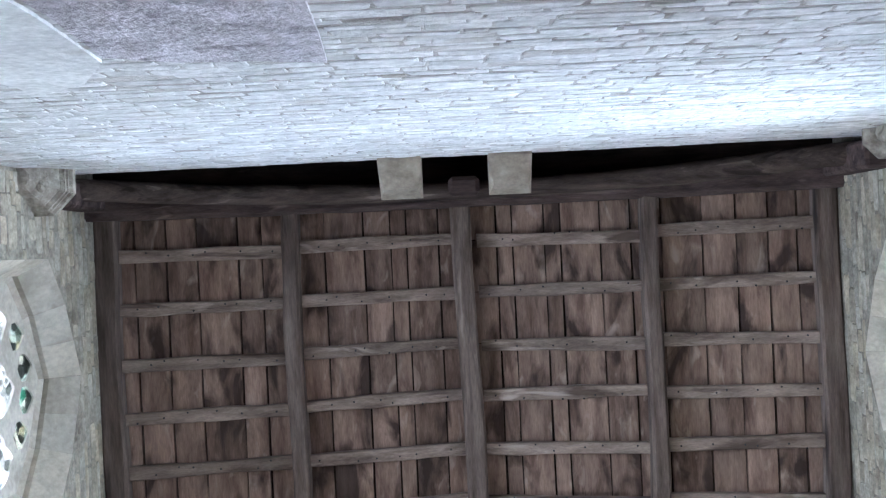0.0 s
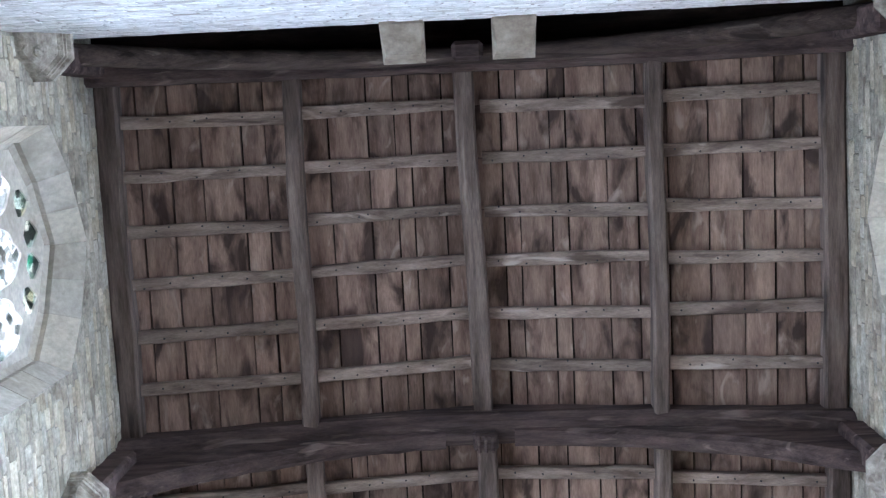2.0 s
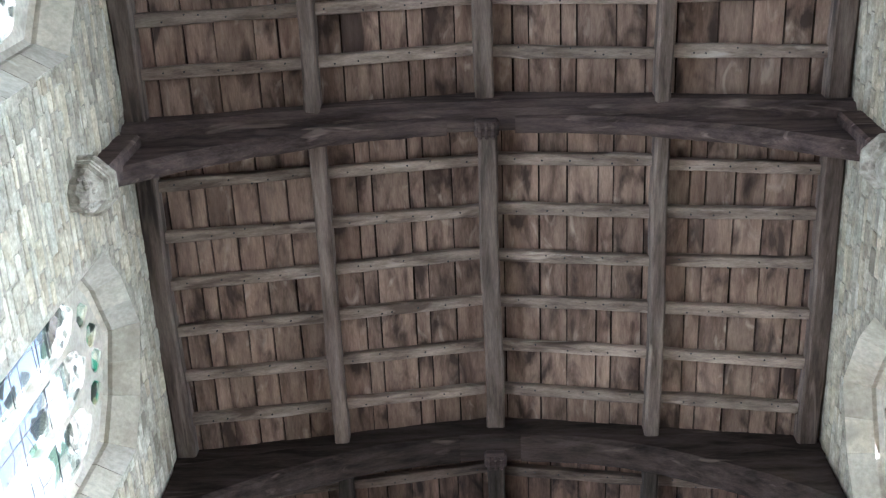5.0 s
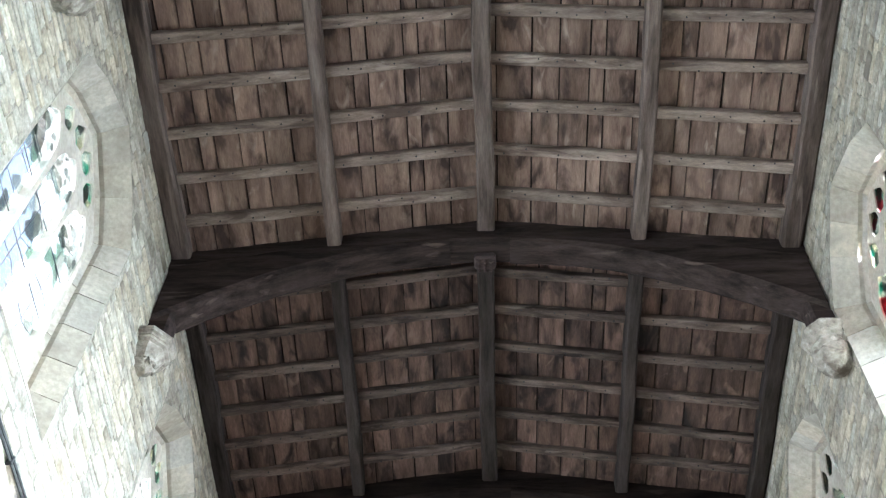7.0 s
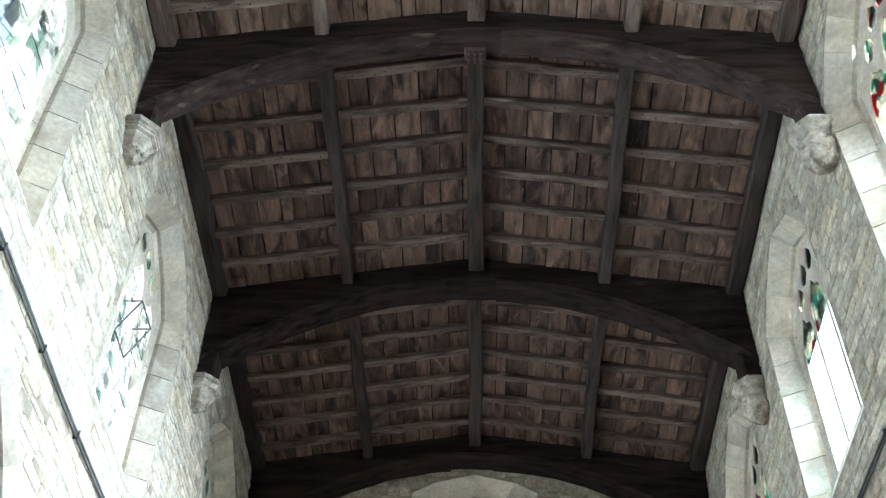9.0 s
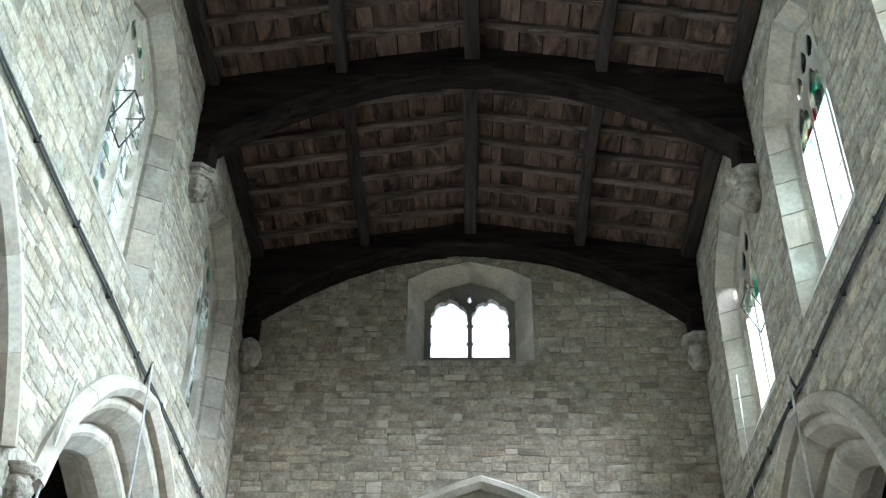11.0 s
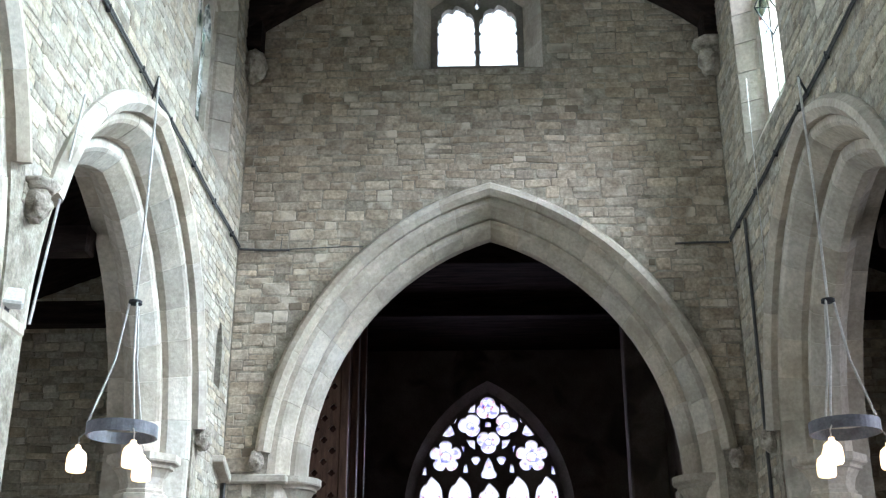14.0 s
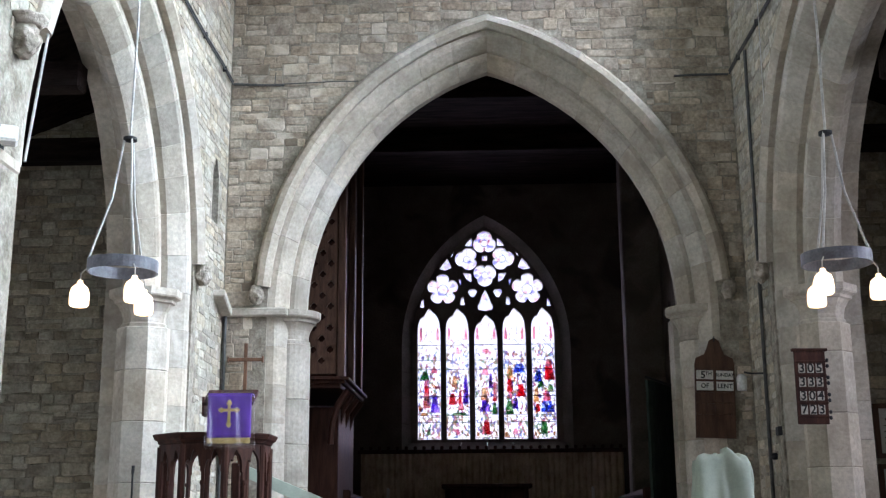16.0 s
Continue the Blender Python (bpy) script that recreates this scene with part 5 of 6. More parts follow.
for place, u_end, z, word in ((on_north, 11.46, 6.03, "n"), (on_south, 11.46, 6.05, "s")):
    pts = [place(-0.5 + i * 0.6, z + 0.012 * math.sin(i * 1.7), 0.034) for i in range(20)] + [place(u_end, z, 0.034)]
    cable("cable_run", "dark cable clipped along the stone nave wall", [(x, y, z + 0.017) for x, y, z in pts], 0.0095)
    cable("cable_run", "dark cable clipped along the stone nave wall", [(x, y, z - 0.017) for x, y, z in pts], 0.0095)
    c = thing("cable_clips", "small dark clips that hold the cable", "cable clip", at=place(5, z, 0.03))
    for i in range(1, 14):
        p = Vector(place(i * 0.85, z, 0.03))
        part("clip", block(p.x - 0.02, p.x + 0.02, p.y - 0.009, p.y + 0.009, p.z - 0.032, p.z + 0.032, 0.004), IRON, c)
cable("cable_run", "dark cable across the chancel arch wall", [(XL + 0.03, YE - 0.035, 6.02), (-2.3, YE - 0.035, 6.0), (-2.06, YE - 0.035, 6.0)], 0.014)
cable("cable_run", "thin cable above the chancel arch", [(-2.08, YE - 0.035, 6.01), (-1.5, YE - 0.035, 6.03), (-1.25, YE - 0.03, 6.03)], 0.006)
cable("cable_run", "dark cable across the chancel arch wall", [(2.15, YE - 0.035, 6.02), (2.4, YE - 0.035, 6.03), (2.73, YE - 0.035, 6.03)], 0.012)
cable("cable_run", "thin upright cable end", [(-2.16, YE - 0.03, 6.02), (-2.15, YE - 0.03, 6.15)], 0.006)
cable("conduit", "dark conduit down the corner of the nave", [(XL + 0.04, YE - 0.04, 3.5), (XL + 0.04, YE - 0.04, 1.0)], 0.02)
cable("conduit", "dark conduit down the south wall beside the arch", [on_south(10.75, 6.0, 0.03), on_south(10.8, 4.5, 0.03), on_south(10.86, 2.9, 0.03), on_south(10.9, 1.5, 0.03)], 0.016)


def pendant(x, y, ring_z, wall_pt, group, spin):
    lamp = thing("pendant_lamp", "grey metal ring with lit opal glass shades hung from cords", "pendant lamp", group, at=(x, y, ring_z))
    R, h = 0.245, 0.085
    bm = bmesh.new()
    n = 40
    rings = [[bm.verts.new((x + r * math.cos(2 * math.pi * i / n), y + r * math.sin(2 * math.pi * i / n), ring_z + z)) for i in range(n)] for r, z in ((R, -h / 2), (R, h / 2), (R - 0.012, h / 2), (R - 0.012, -h / 2))]
    for a, b in zip(rings, rings[1:] + rings[:1]):
        for i in range(n):
            bm.faces.new((a[i], a[(i + 1) % n], b[(i + 1) % n], b[i]))
    part("ring", bm, RINGSTEEL, lamp, "grey painted metal ring")
    hub = (x, y, ring_z + 0.95)
    part("hub", lathe([(0.02, -0.02), (0.05, -0.012), (0.05, 0.012), (0.02, 0.02)], 12, hub), IRON, lamp)
    part("bracket", tube([wall_pt, (x, y, wall_pt[2])], 0.012, 8), IRON, lamp)
    part("cord", tube([(x, y, wall_pt[2]), (x + 0.008, y, ring_z + 1.8), hub], 0.010, 6), CORD, lamp)
    for k in range(3):
        a = radians(spin[k])
        px, py = x + (R - 0.006) * math.cos(a), y + (R - 0.006) * math.sin(a)
        part("chain", tube([(hub[0] + 0.04 * math.cos(a), hub[1] + 0.04 * math.sin(a), hub[2]), ((hub[0] + px) / 2 - 0.02 * math.cos(a), (hub[1] + py) / 2 - 0.02 * math.sin(a), ring_z + 0.5), (px, py, ring_z + 0.04)], 0.009, 6), CORD, lamp)
        qx, qy = x + (R + 0.035) * math.cos(a), y + (R + 0.035) * math.sin(a)
        part("flex", tube([(px, py, ring_z - 0.02), (qx, qy, ring_z - 0.06), (qx, qy, ring_z - 0.13)], 0.005, 6), CORD, lamp)
        prof = [(0.018, 0.0), (0.020, -0.022), (0.034, -0.030), (0.056, -0.050), (0.066, -0.085), (0.068, -0.14), (0.066, -0.168), (0.056, -0.182), (0.03, -0.188)]
        part("shade", lathe([(r, z) for r, z in prof[::-1]], 20, (qx, qy, ring_z - 0.115)), FROSTED, lamp, "lit opal glass shade", True)


pendant(-2.5, 7.73, 3.17, on_north(8.05, 6.0, 0), "nave pendant lamps", (198, 305, 73))
pendant(2.58, 7.98, 3.21, on_south(8.3, 6.05, 0), "nave pendant lamps", (-4, 232, 107))
cable("hanging_cord", "pale cord slung from the arch to the pier", [(-2.58, 6.49, 5.15), (-2.57, 6.28, 4.3), (-2.56, 6.06, 3.42)], 0.009, CORD, "cord")
cable("hanging_cord", "thin pale cord hanging by the south window", [on_south(10.0, 7.2, 0.05), on_south(10.05, 5.0, 0.06)], 0.004, CORD, "cord")
lampbox = thing("floodlight", "white floodlight resting on the pier capital", "floodlight", at=(-2.64, 5.93, 3.45))
bm = block(-0.07, 0.07, -0.035, 0.035, -0.06, 0.06, 0.012)
bmesh.ops.transform(bm, matrix=pose(-2.63, 5.93, 3.535, -25, 0, 25), verts=bm.verts)
part("housing", bm, PAPER, lampbox)
part("foot", block(-2.70, -2.64, 5.90, 5.96, 3.44, 3.51, 0.004), IRON, lampbox)


# ---- lettering ----
def words(text, size, place, material, parent, name="lettering"):
    """Raised letters; place is a pose whose x runs along the line and z out of the face."""
    cu = bpy.data.curves.new("text", "FONT")
    cu.body, cu.size, cu.align_x, cu.align_y, cu.extrude, cu.offset = text, size, "CENTER", "CENTER", 0.0008, size * 0.02
    tmp = new("text", cu)
    bpy.context.view_layer.update()
    me = bpy.data.meshes.new_from_object(tmp.evaluated_get(bpy.context.evaluated_depsgraph_get()))
    bpy.data.objects.remove(tmp)
    bpy.data.curves.remove(cu)
    me.transform(place)
    me.materials.clear()
    me.materials.append(material)
    return part(name, None, material, parent, mesh=me)


def facing_west(x, y, z, tilt=0.0):
    """A pose on a face that looks down the nave: x along the nave's width, z towards the camera's end."""
    return Matrix.Translation((x, y, z)) @ Matrix(((1, 0, 0, 0), (0, 0, -1, 0), (0, 1, 0, 0), (0, 0, 0, 1))) @ pose(0, 0, 0, 0, 0, tilt)


def slab(m, u0, u1, v0, v1, w0, w1, bevel=0.0):
    bm = block(u0, u1, v0, v1, w0, w1, bevel)
    bmesh.ops.transform(bm, matrix=m, verts=bm.verts)
    return bm


def flat(m):
    return lambda u, v, w: tuple(m @ Vector((u, v, w)))


# ---- Sunday board ----
m = facing_west(2.385, 11.492, 2.67, -2.0)
sb = thing("notice_board", "dark wooden board with shaped top and white cards", "notice board", at=(2.385, 11.492, 2.17))
out = [(-0.20, -0.50), (0.20, -0.50), (0.20, 0.24), (0.185, 0.30), (0.10, 0.34), (0.075, 0.40), (0.05, 0.48), (0.0, 0.51), (-0.05, 0.48), (-0.075, 0.40), (-0.10, 0.34), (-0.185, 0.30), (-0.20, 0.24)]
part("back_board", plate(flat(m), out, [], 0.0, 0.02), BOARDWOOD, sb)
for v in (0.185, 0.075, -0.04, -0.15, -0.26):
    part("ledge", slab(m, -0.195, 0.195, v - 0.008, v + 0.008, 0.018, 0.034, 0.003), BOARDWOOD, sb)
part("divider", slab(m, -0.006, 0.006, -0.26, 0.20, 0.018, 0.030, 0.002), BOARDWOOD, sb)
for u, v, text, size in ((-0.118, 0.126, "5", 0.098), (-0.063, 0.142, "TH", 0.05), (0.10, 0.13, "SUNDAY", 0.047), (-0.10, 0.018, "OF", 0.062), (0.10, 0.018, "LENT", 0.064)):
    if text != "TH":
        cu = -0.10 if u < 0 else 0.10
        cv = 0.13 if v > 0.1 else 0.018
        card = part("card", slab(m, cu - 0.085, cu + 0.085, cv - 0.045, cv + 0.045, 0.02, 0.024, 0.001), PAPER, sb, "white card with black capitals")
    words(text, size, m @ Matrix.Translation((u, v, 0.0255)), INK, card)
part("hook", tube([m @ Vector((0, 0.47, 0.02)), m @ Vector((0, 0.50, 0.035)), m @ Vector((0, 0.52, 0.01))], 0.006, 6), IRON, sb)

# ---- hymn board ----
m = facing_west(2.905, 9.97, 2.505, -0.5)
hb = thing("hymn_board", "dark wooden hymn board with white number cards", "hymn board", at=(2.905, 9.97, 2.18))
part("back_board", slab(m, -0.135, 0.135, -0.32, 0.32, 0.0, 0.02, 0.004), DARKWOOD, hb)
part("top_rail", slab(m, -0.155, 0.155, 0.315, 0.34, -0.005, 0.04, 0.005), DARKWOOD, hb)
for v in (0.225, 0.105, -0.015, -0.135, -0.255):
    part("slot_rail", slab(m, -0.135, 0.135, v - 0.010, v + 0.010, 0.018, 0.032, 0.003), DARKWOOD, hb)
for v, text in ((0.165, "305"), (0.045, "333"), (-0.075, "304"), (-0.195, "723")):
    for u, ch in zip((-0.075, 0.0, 0.075), text):
        card = part("number_card", slab(m, u - 0.029, u + 0.029, v - 0.040, v + 0.040, 0.02, 0.023, 0.001), AGEDCARD, hb, "white card with a black numeral")
        words(ch, 0.108, m @ Matrix.Translation((u, v, 0.0245)), INK, card)
for k in range(8):
    v = 0.24 - 0.15 * (k // 2) - 0.05 * (k % 2)
    p = m @ Vector((0.15, v, 0.015))
    part("knob", lathe([(0.006, -0.02), (0.014, -0.012), (0.014, 0.006), (0.006, 0.014)], 10, p), IRON, hb)

# ---- wooden cross ----
cr = thing("wooden_cross", "plain brown wooden cross on a shaft against the stone wall", "cross", at=(-2.37, 11.42, 1.0))
part("upright", block(-2.385, -2.35, 11.40, 11.43, 0.9, 3.17, 0.004), CROSSWOOD, cr)
part("arm", block(-2.545, -2.19, 11.395, 11.432, 2.985, 3.02, 0.004), CROSSWOOD, cr)
for s in (-1, 1):
    part("arm_end", block(-2.3675 + s * 0.178 - 0.008, -2.3675 + s * 0.178 + 0.008, 11.39, 11.437, 2.972, 3.035, 0.003), CROSSWOOD, cr)

# ---- pulpit ----
PX, PY, PT = -2.15, 9.3, 2.09
pu = thing("pulpit", "dark carved oak octagonal pulpit with open traceried panels", "pulpit", at=(PX, PY, 0))
R8 = 0.50
part("stem", lathe([(0.40, 0.0), (0.40, 0.12), (0.22, 0.22), (0.18, 0.6), (0.26, 0.85), (0.50, 1.0)], 8, (PX, PY, 0), turn=22.5), DRESSED, pu, "stone pedestal")
part("floor_board", lathe([(0.49, 1.0), (0.52, 1.02), (0.52, 1.08), (0.49, 1.1)], 8, (PX, PY, 0), turn=22.5), DARKWOOD, pu)
bm = bmesh.new()
n = 8
prof = [(0.445, PT - 0.085), (0.465, PT - 0.075), (0.47, PT - 0.055), (0.495, PT - 0.042), (0.505, PT - 0.02), (0.51, PT - 0.012), (0.51, PT), (0.37, PT), (0.37, PT - 0.085)]
rings = [[bm.verts.new((PX + r * math.cos(radians(22.5 + 45 * i)), PY + r * math.sin(radians(22.5 + 45 * i)), z)) for i in range(n)] for r, z in prof]
for a, b in zip(rings, rings[1:] + rings[:1]):
    for i in range(n):
        bm.faces.new((a[i], a[(i + 1) % n], b[(i + 1) % n], b[i]))
part("cornice", bm, DARKWOOD, pu, "moulded dark oak cornice")
for i in range(8):
    a = radians(22.5 + 45 * i)
    c, s = math.cos(a), math.sin(a)
    part("corner_post", lathe([(0.03, 1.1), (0.03, 1.5), (0.036, 1.52), (0.03, 1.54), (0.03, PT - 0.1)], 8, (PX + 0.44 * c, PY + 0.44 * s, 0)), DARKWOOD, pu)
    if i == 1:
        continue
    b = radians(45 * i)
    mid = Vector((PX + 0.407 * math.cos(b), PY + 0.407 * math.sin(b), 0))
    along, outw = Vector((-math.sin(b), math.cos(b), 0)), Vector((math.cos(b), math.sin(b), 0))

    def on_side(u, v, w, mid=mid, along=along, outw=outw):
        return tuple(mid + along * u + outw * w + Vector((0, 0, v)))
    holes = []
    for lc in (-0.08, 0.08):
        holes.append(cusped(lc, 0.068, 1.2, 1.78, 1.965, 3, 0.42, 30))
    panel = part("panel", plate(on_side, [(-0.166, 1.1), (0.166, 1.1), (0.166, PT - 0.085), (-0.166, PT - 0.085)], holes, -0.015, 0.015), DARKWOOD, pu, "open traceried oak panel")
    part("colonnette", lathe([(0.018, 1.15), (0.011, 1.18), (0.011, 1.48), (0.017, 1.49), (0.011, 1.50), (0.011, 1.68), (0.019, 1.70), (0.019, 1.72)], 8, on_side(0, 0, 0.022)), DARKWOOD, panel)
bm = block(-0.20, 0.20, -0.13, 0.13, -0.015, 0.015, 0.004)
bmesh.ops.transform(bm, matrix=pose(-1.955, 8.90, 2.36, 28, 0, 0), verts=bm.verts)
part("book_desk", bm, DARKWOOD, pu, "sloping dark book desk")
part("desk_post", tube([(-1.955, 8.92, 2.34), (-1.955, 8.92, PT - 0.02)], 0.02, 8), IRON, pu)
part("desk_side", slab(Matrix.Translation((-2.15, 8.93, 2.30)), -0.008, 0.008, -0.13, 0.10, -0.09, 0.06, 0.003), DARKWOOD, pu)

# purple fall on the desk
fall = thing("pulpit_fall", "purple silk pulpit fall with a gold cross and fringe", "pulpit cloth", at=(-1.93, 8.76, 2.0))
CX, CY, CT = -1.93, 8.755, 2.375


def cloth(x0, x1, z0, z1, y, wave, seed, nx=24, nz=14, thick=0.004, flare=0.0):
    r = random.Random(seed)
    ph = r.uniform(0, 6)
    bm = bmesh.new()
    grid = []
    for side in (0, 1):
        rows = []
        for j in range(nz + 1):
            row = []
            for i in range(nx + 1):
                f, g = i / nx, j / nz
                x = x0 + (x1 - x0) * f + flare * (1 - g) * (f - 0.5)
                yy = y + wave * (1 - 0.6 * g) * (math.sin(ph + f * 11) + 0.5 * math.sin(2 * ph + f * 23 + g * 2)) + side * thick
                row.append(bm.verts.new((x, yy, z0 + (z1 - z0) * g)))
            rows.append(row)
        grid.append(rows)
    for rows in grid:
        for j in range(nz):
            for i in range(nx):
                bm.faces.new((rows[j][i], rows[j][i + 1], rows[j + 1][i + 1], rows[j + 1][i]))
    a, b = grid
    edge = [(0, i) for i in range(nx + 1)] + [(j, nx) for j in range(1, nz + 1)] + [(nz, i) for i in range(nx - 1, -1, -1)] + [(j, 0) for j in range(nz - 1, 0, -1)]
    for (j, i), (jj, ii) in zip(edge, edge[1:] + edge[:1]):
        bm.faces.new((a[j][i], a[jj][ii], b[jj][ii], b[j][i]))
    return bm


part("silk", cloth(CX - 0.17, CX + 0.17, 2.035, CT, CY, 0.004, 3), PURPLE, fall, "purple silk", True)
bm = block(CX - 0.17, CX + 0.17, CY - 0.002, CY + 0.12, CT - 0.006, CT + 0.004, 0.002)
part("top_fold", bm, PURPLE, fall)
bm = bmesh.new()
r = random.Random(5)
for i in range(48):
    x = CX - 0.168 + i * 0.007
    block(x, x + 0.0055, CY - 0.006, CY + 0.004, 1.995 + r.uniform(-0.004, 0.004), 2.037, bm=bm)
part("fringe", bm, GOLD, fall, "gold fringe")
m = facing_west(CX, CY - 0.012, 2.225)
bm = plate(flat(m), [(-0.011, -0.085), (0.011, -0.085), (0.011, 0.012), (0.06, 0.012), (0.06, 0.034), (0.011, 0.034), (0.011, 0.075), (-0.011, 0.075), (-0.011, 0.034), (-0.06, 0.034), (-0.06, 0.012), (-0.011, 0.012)], [], 0.0, 0.003)
for u, v in ((0, 0.08), (0, -0.09), (0.064, 0.023), (-0.064, 0.023)):
    plate(flat(m), foiled(u, v, 0.022, 3, math.degrees(math.atan2(v - 0.023 * (u != 0), u)), 0.45, 18), [], 0.0, 0.0032, bm)
part("gold_cross", bm, GOLD, fall, "gold embroidered cross")
film = cloth(CX - 0.175, CX + 0.20, 1.95, CT + 0.015, CY - 0.028, 0.012, 9, 30, 16, 0.001, 0.02)
part("dust_cover", film, FILM, fall, "clear plastic cover", True)

# stair rail, side board and microphone by the pulpit
rail = thing("pulpit_stair", "pale green handrail cloth and boarded side of the pulpit stair", "stair rail", at=(-1.8, 9.9, 0))
bm = bmesh.new()
pts = [(-2.10, 9.9, 1.88), (-1.75, 9.92, 1.73), (-1.25, 9.95, 1.52), (-0.95, 9.97, 1.38)]
part("rail", tube(pts, 0.022, 8, bm), DARKWOOD, rail)
bm = bmesh.new()
top = [bm.verts.new(Vector(p) + Vector((0, -0.03, 0.03))) for p in pts]
low = [bm.verts.new(Vector(p) + Vector((0, -0.035, -0.07 - 0.01 * i))) for i, p in enumerate(pts)]
top2 = [bm.verts.new(v.co + Vector((0, 0.06, 0))) for v in top]
low2 = [bm.verts.new(v.co + Vector((0, 0.07, 0))) for v in low]
for q in ((top, low), (top2, top), (low2, top2), (low, low2)):
    for i in range(3):
        bm.faces.new((q[0][i], q[0][i + 1], q[1][i + 1], q[1][i]))
bm.faces.new((top[0], low[0], low2[0], top2[0]))
bm.faces.new((top[3], top2[3], low2[3], low[3]))
part("rail_cover", bm, SHEET, rail, "pale green cloth over the rail")
part("newel", block(-0.98, -0.90, 9.93, 10.01, 0.0, 1.42, 0.01), DARKWOOD, rail)
part("inner_newel", block(-2.14, -2.06, 9.86, 9.94, 0.0, 1.9, 0.01), DARKWOOD, rail)
mic = thing("microphone", "thin black microphone stand with a silver band", "microphone", at=(-2.72, 8.95, 0))
part("pole", tube([(-2.72, 8.95, 0.03), (-2.72, 8.95, 1.78)], 0.008, 8), IRON, mic)
part("head", tube([(-2.72, 8.95, 1.78), (-2.715, 8.94, 1.84)], 0.013, 8), IRON, mic)
part("foot", lathe([(0.12, 0.0), (0.12, 0.02), (0.02, 0.035)], 20, (-2.72, 8.95, 0)), IRON, mic)

# ---- covered lectern ----
lec = thing("covered_lectern", "lectern draped in a pale green cloth sheet", "lectern", at=(2.08, 10.0, 0))
bm = bmesh.new()
n, rows = 72, [(0.02, 1.885), (0.16, 1.90), (0.215, 1.88), (0.23, 1.84), (0.235, 1.80), (0.238, 1.73), (0.24, 1.65), (0.242, 1.55), (0.245, 1.4), (0.26, 1.0), (0.28, 0.4), (0.29, 0.02)]
rings = []
for k, (rad, z) in enumerate(rows):
    ring = []
    for i in range(n):
        a = 2 * math.pi * i / n
        sq = 1 / max(abs(math.cos(a)), abs(math.sin(a))) ** 0.75
        fold = 1 + (0.03 + 0.03 * k) * noise.noise(Vector((math.cos(a) * 2.2, math.sin(a) * 2.2, 3 + k * 0.12))) * (k > 0) * 2.2
        zz = z + (0.07 * noise.noise(Vector((math.cos(a) * 2.2, math.sin(a) * 2.2, 7))) if k < 4 else 0)
        fold += (0.05 * noise.noise(Vector((math.cos(a) * 5, math.sin(a) * 5, z * 5))) + 0.03 * noise.noise(Vector((math.cos(a) * 11, math.sin(a) * 11, z * 9)))) * (k > 1)
        ring.append(bm.verts.new((2.08 + rad * sq * fold * math.cos(a), 10.0 + 0.75 * rad * sq * fold * math.sin(a), zz + 0.05 * math.sin(a) * -1 * (k < 4))))
    rings.append(ring)
for a, b in zip(rings, rings[1:]):
    for i in range(n):
        bm.faces.new((a[i], a[(i + 1) % n], b[(i + 1) % n], b[i]))
bm.faces.new(rings[0])
bm.faces.new(rings[-1][::-1])
part("sheet", bm, SHEET, lec, "pale green draped sheet", True)

# ---- wall lamp, switch, small stones ----
wl = thing("wall_lamp", "opal glass shade on a dark arm from the wall conduit", "wall lamp", at=(2.73, 10.85, 2.72))
part("arm", tube([on_south(10.87, 2.74, 0.03), (2.66, 11.05, 2.76), (2.60, 11.1, 2.78)], 0.009, 8), IRON, wl)
part("shade", lathe([(0.045, -0.16), (0.05, -0.14), (0.05, -0.03), (0.03, 0.0)], 18, (2.57, 11.1, 2.76)), OPAL, wl, "frosted glass shade", True)
sw = thing("switch_box", "small black switch box on the stone wall", "switch", at=on_south(10.54, 2.17, 0))
p = on_south(10.54, 2.17, 0.02)
part("cover", block(p[0] - 0.02, p[0] + 0.02, p[1] - 0.05, p[1] + 0.05, p[2] - 0.04, p[2] + 0.04, 0.006), IRON, sw)
p = on_south(10.72, 1.95, 0.03)
part("cap", lathe([(0.02, -0.03), (0.035, -0.01), (0.035, 0.01), (0.02, 0.03)], 12, p), IRON, sw)
st = thing("sloping_stone", "short sloping ledge stone in the corner of the wall", "ledge", at=on_north(11.2, 3.55, 0))
bm = block(-0.06, 0.08, -0.20, 0.20, -0.04, 0.04, 0.012)
bmesh.ops.transform(bm, matrix=pose(XL + 0.04, 11.24, 3.56, -22, 0, 0), verts=bm.verts)
part("stone", bm, DRESSED, st)

# ---- aisle notice frames ----
for k, (z0, z1) in enumerate(((2.02, 2.50), (1.30, 1.88))):
    nf = thing("framed_notice", "brown wooden frame with a pale printed sheet on the aisle wall", "framed notice", "aisle notices", at=(4.37, 11.98, z0))
    m = facing_west(4.37, 11.975, (z0 + z1) / 2)
    h = (z1 - z0) / 2
    part("frame", plate(flat(m), [(-0.27, -h - 0.04), (0.27, -h - 0.04), (0.27, h + 0.04), (-0.27, h + 0.04)], [[(-0.215, -h + 0.01), (0.215, -h + 0.01), (0.215, h - 0.01), (-0.215, h - 0.01)]], 0.0, 0.03), BOARDWOOD, nf)
    sheet = part("sheet", slab(m, -0.22, 0.22, -h, h, 0.004, 0.010), PAPER, nf)
    part("printed_bars", slab(m, -0.15, 0.15, h * 0.45, h * 0.55, 0.0105, 0.012), BOARDWOOD, sheet)
    for j in range(4):
        part("printed_bars", slab(m, -0.17, 0.17 - 0.04 * (j % 2), h * (0.2 - 0.25 * j), h * (0.24 - 0.25 * j), 0.0105, 0.012), BOARDWOOD, sheet)

# ---- chancel ----
org = thing("organ_case", "dark carved oak organ case with a bracketed ledge", "organ", at=(-2.3, 14.2, 0))
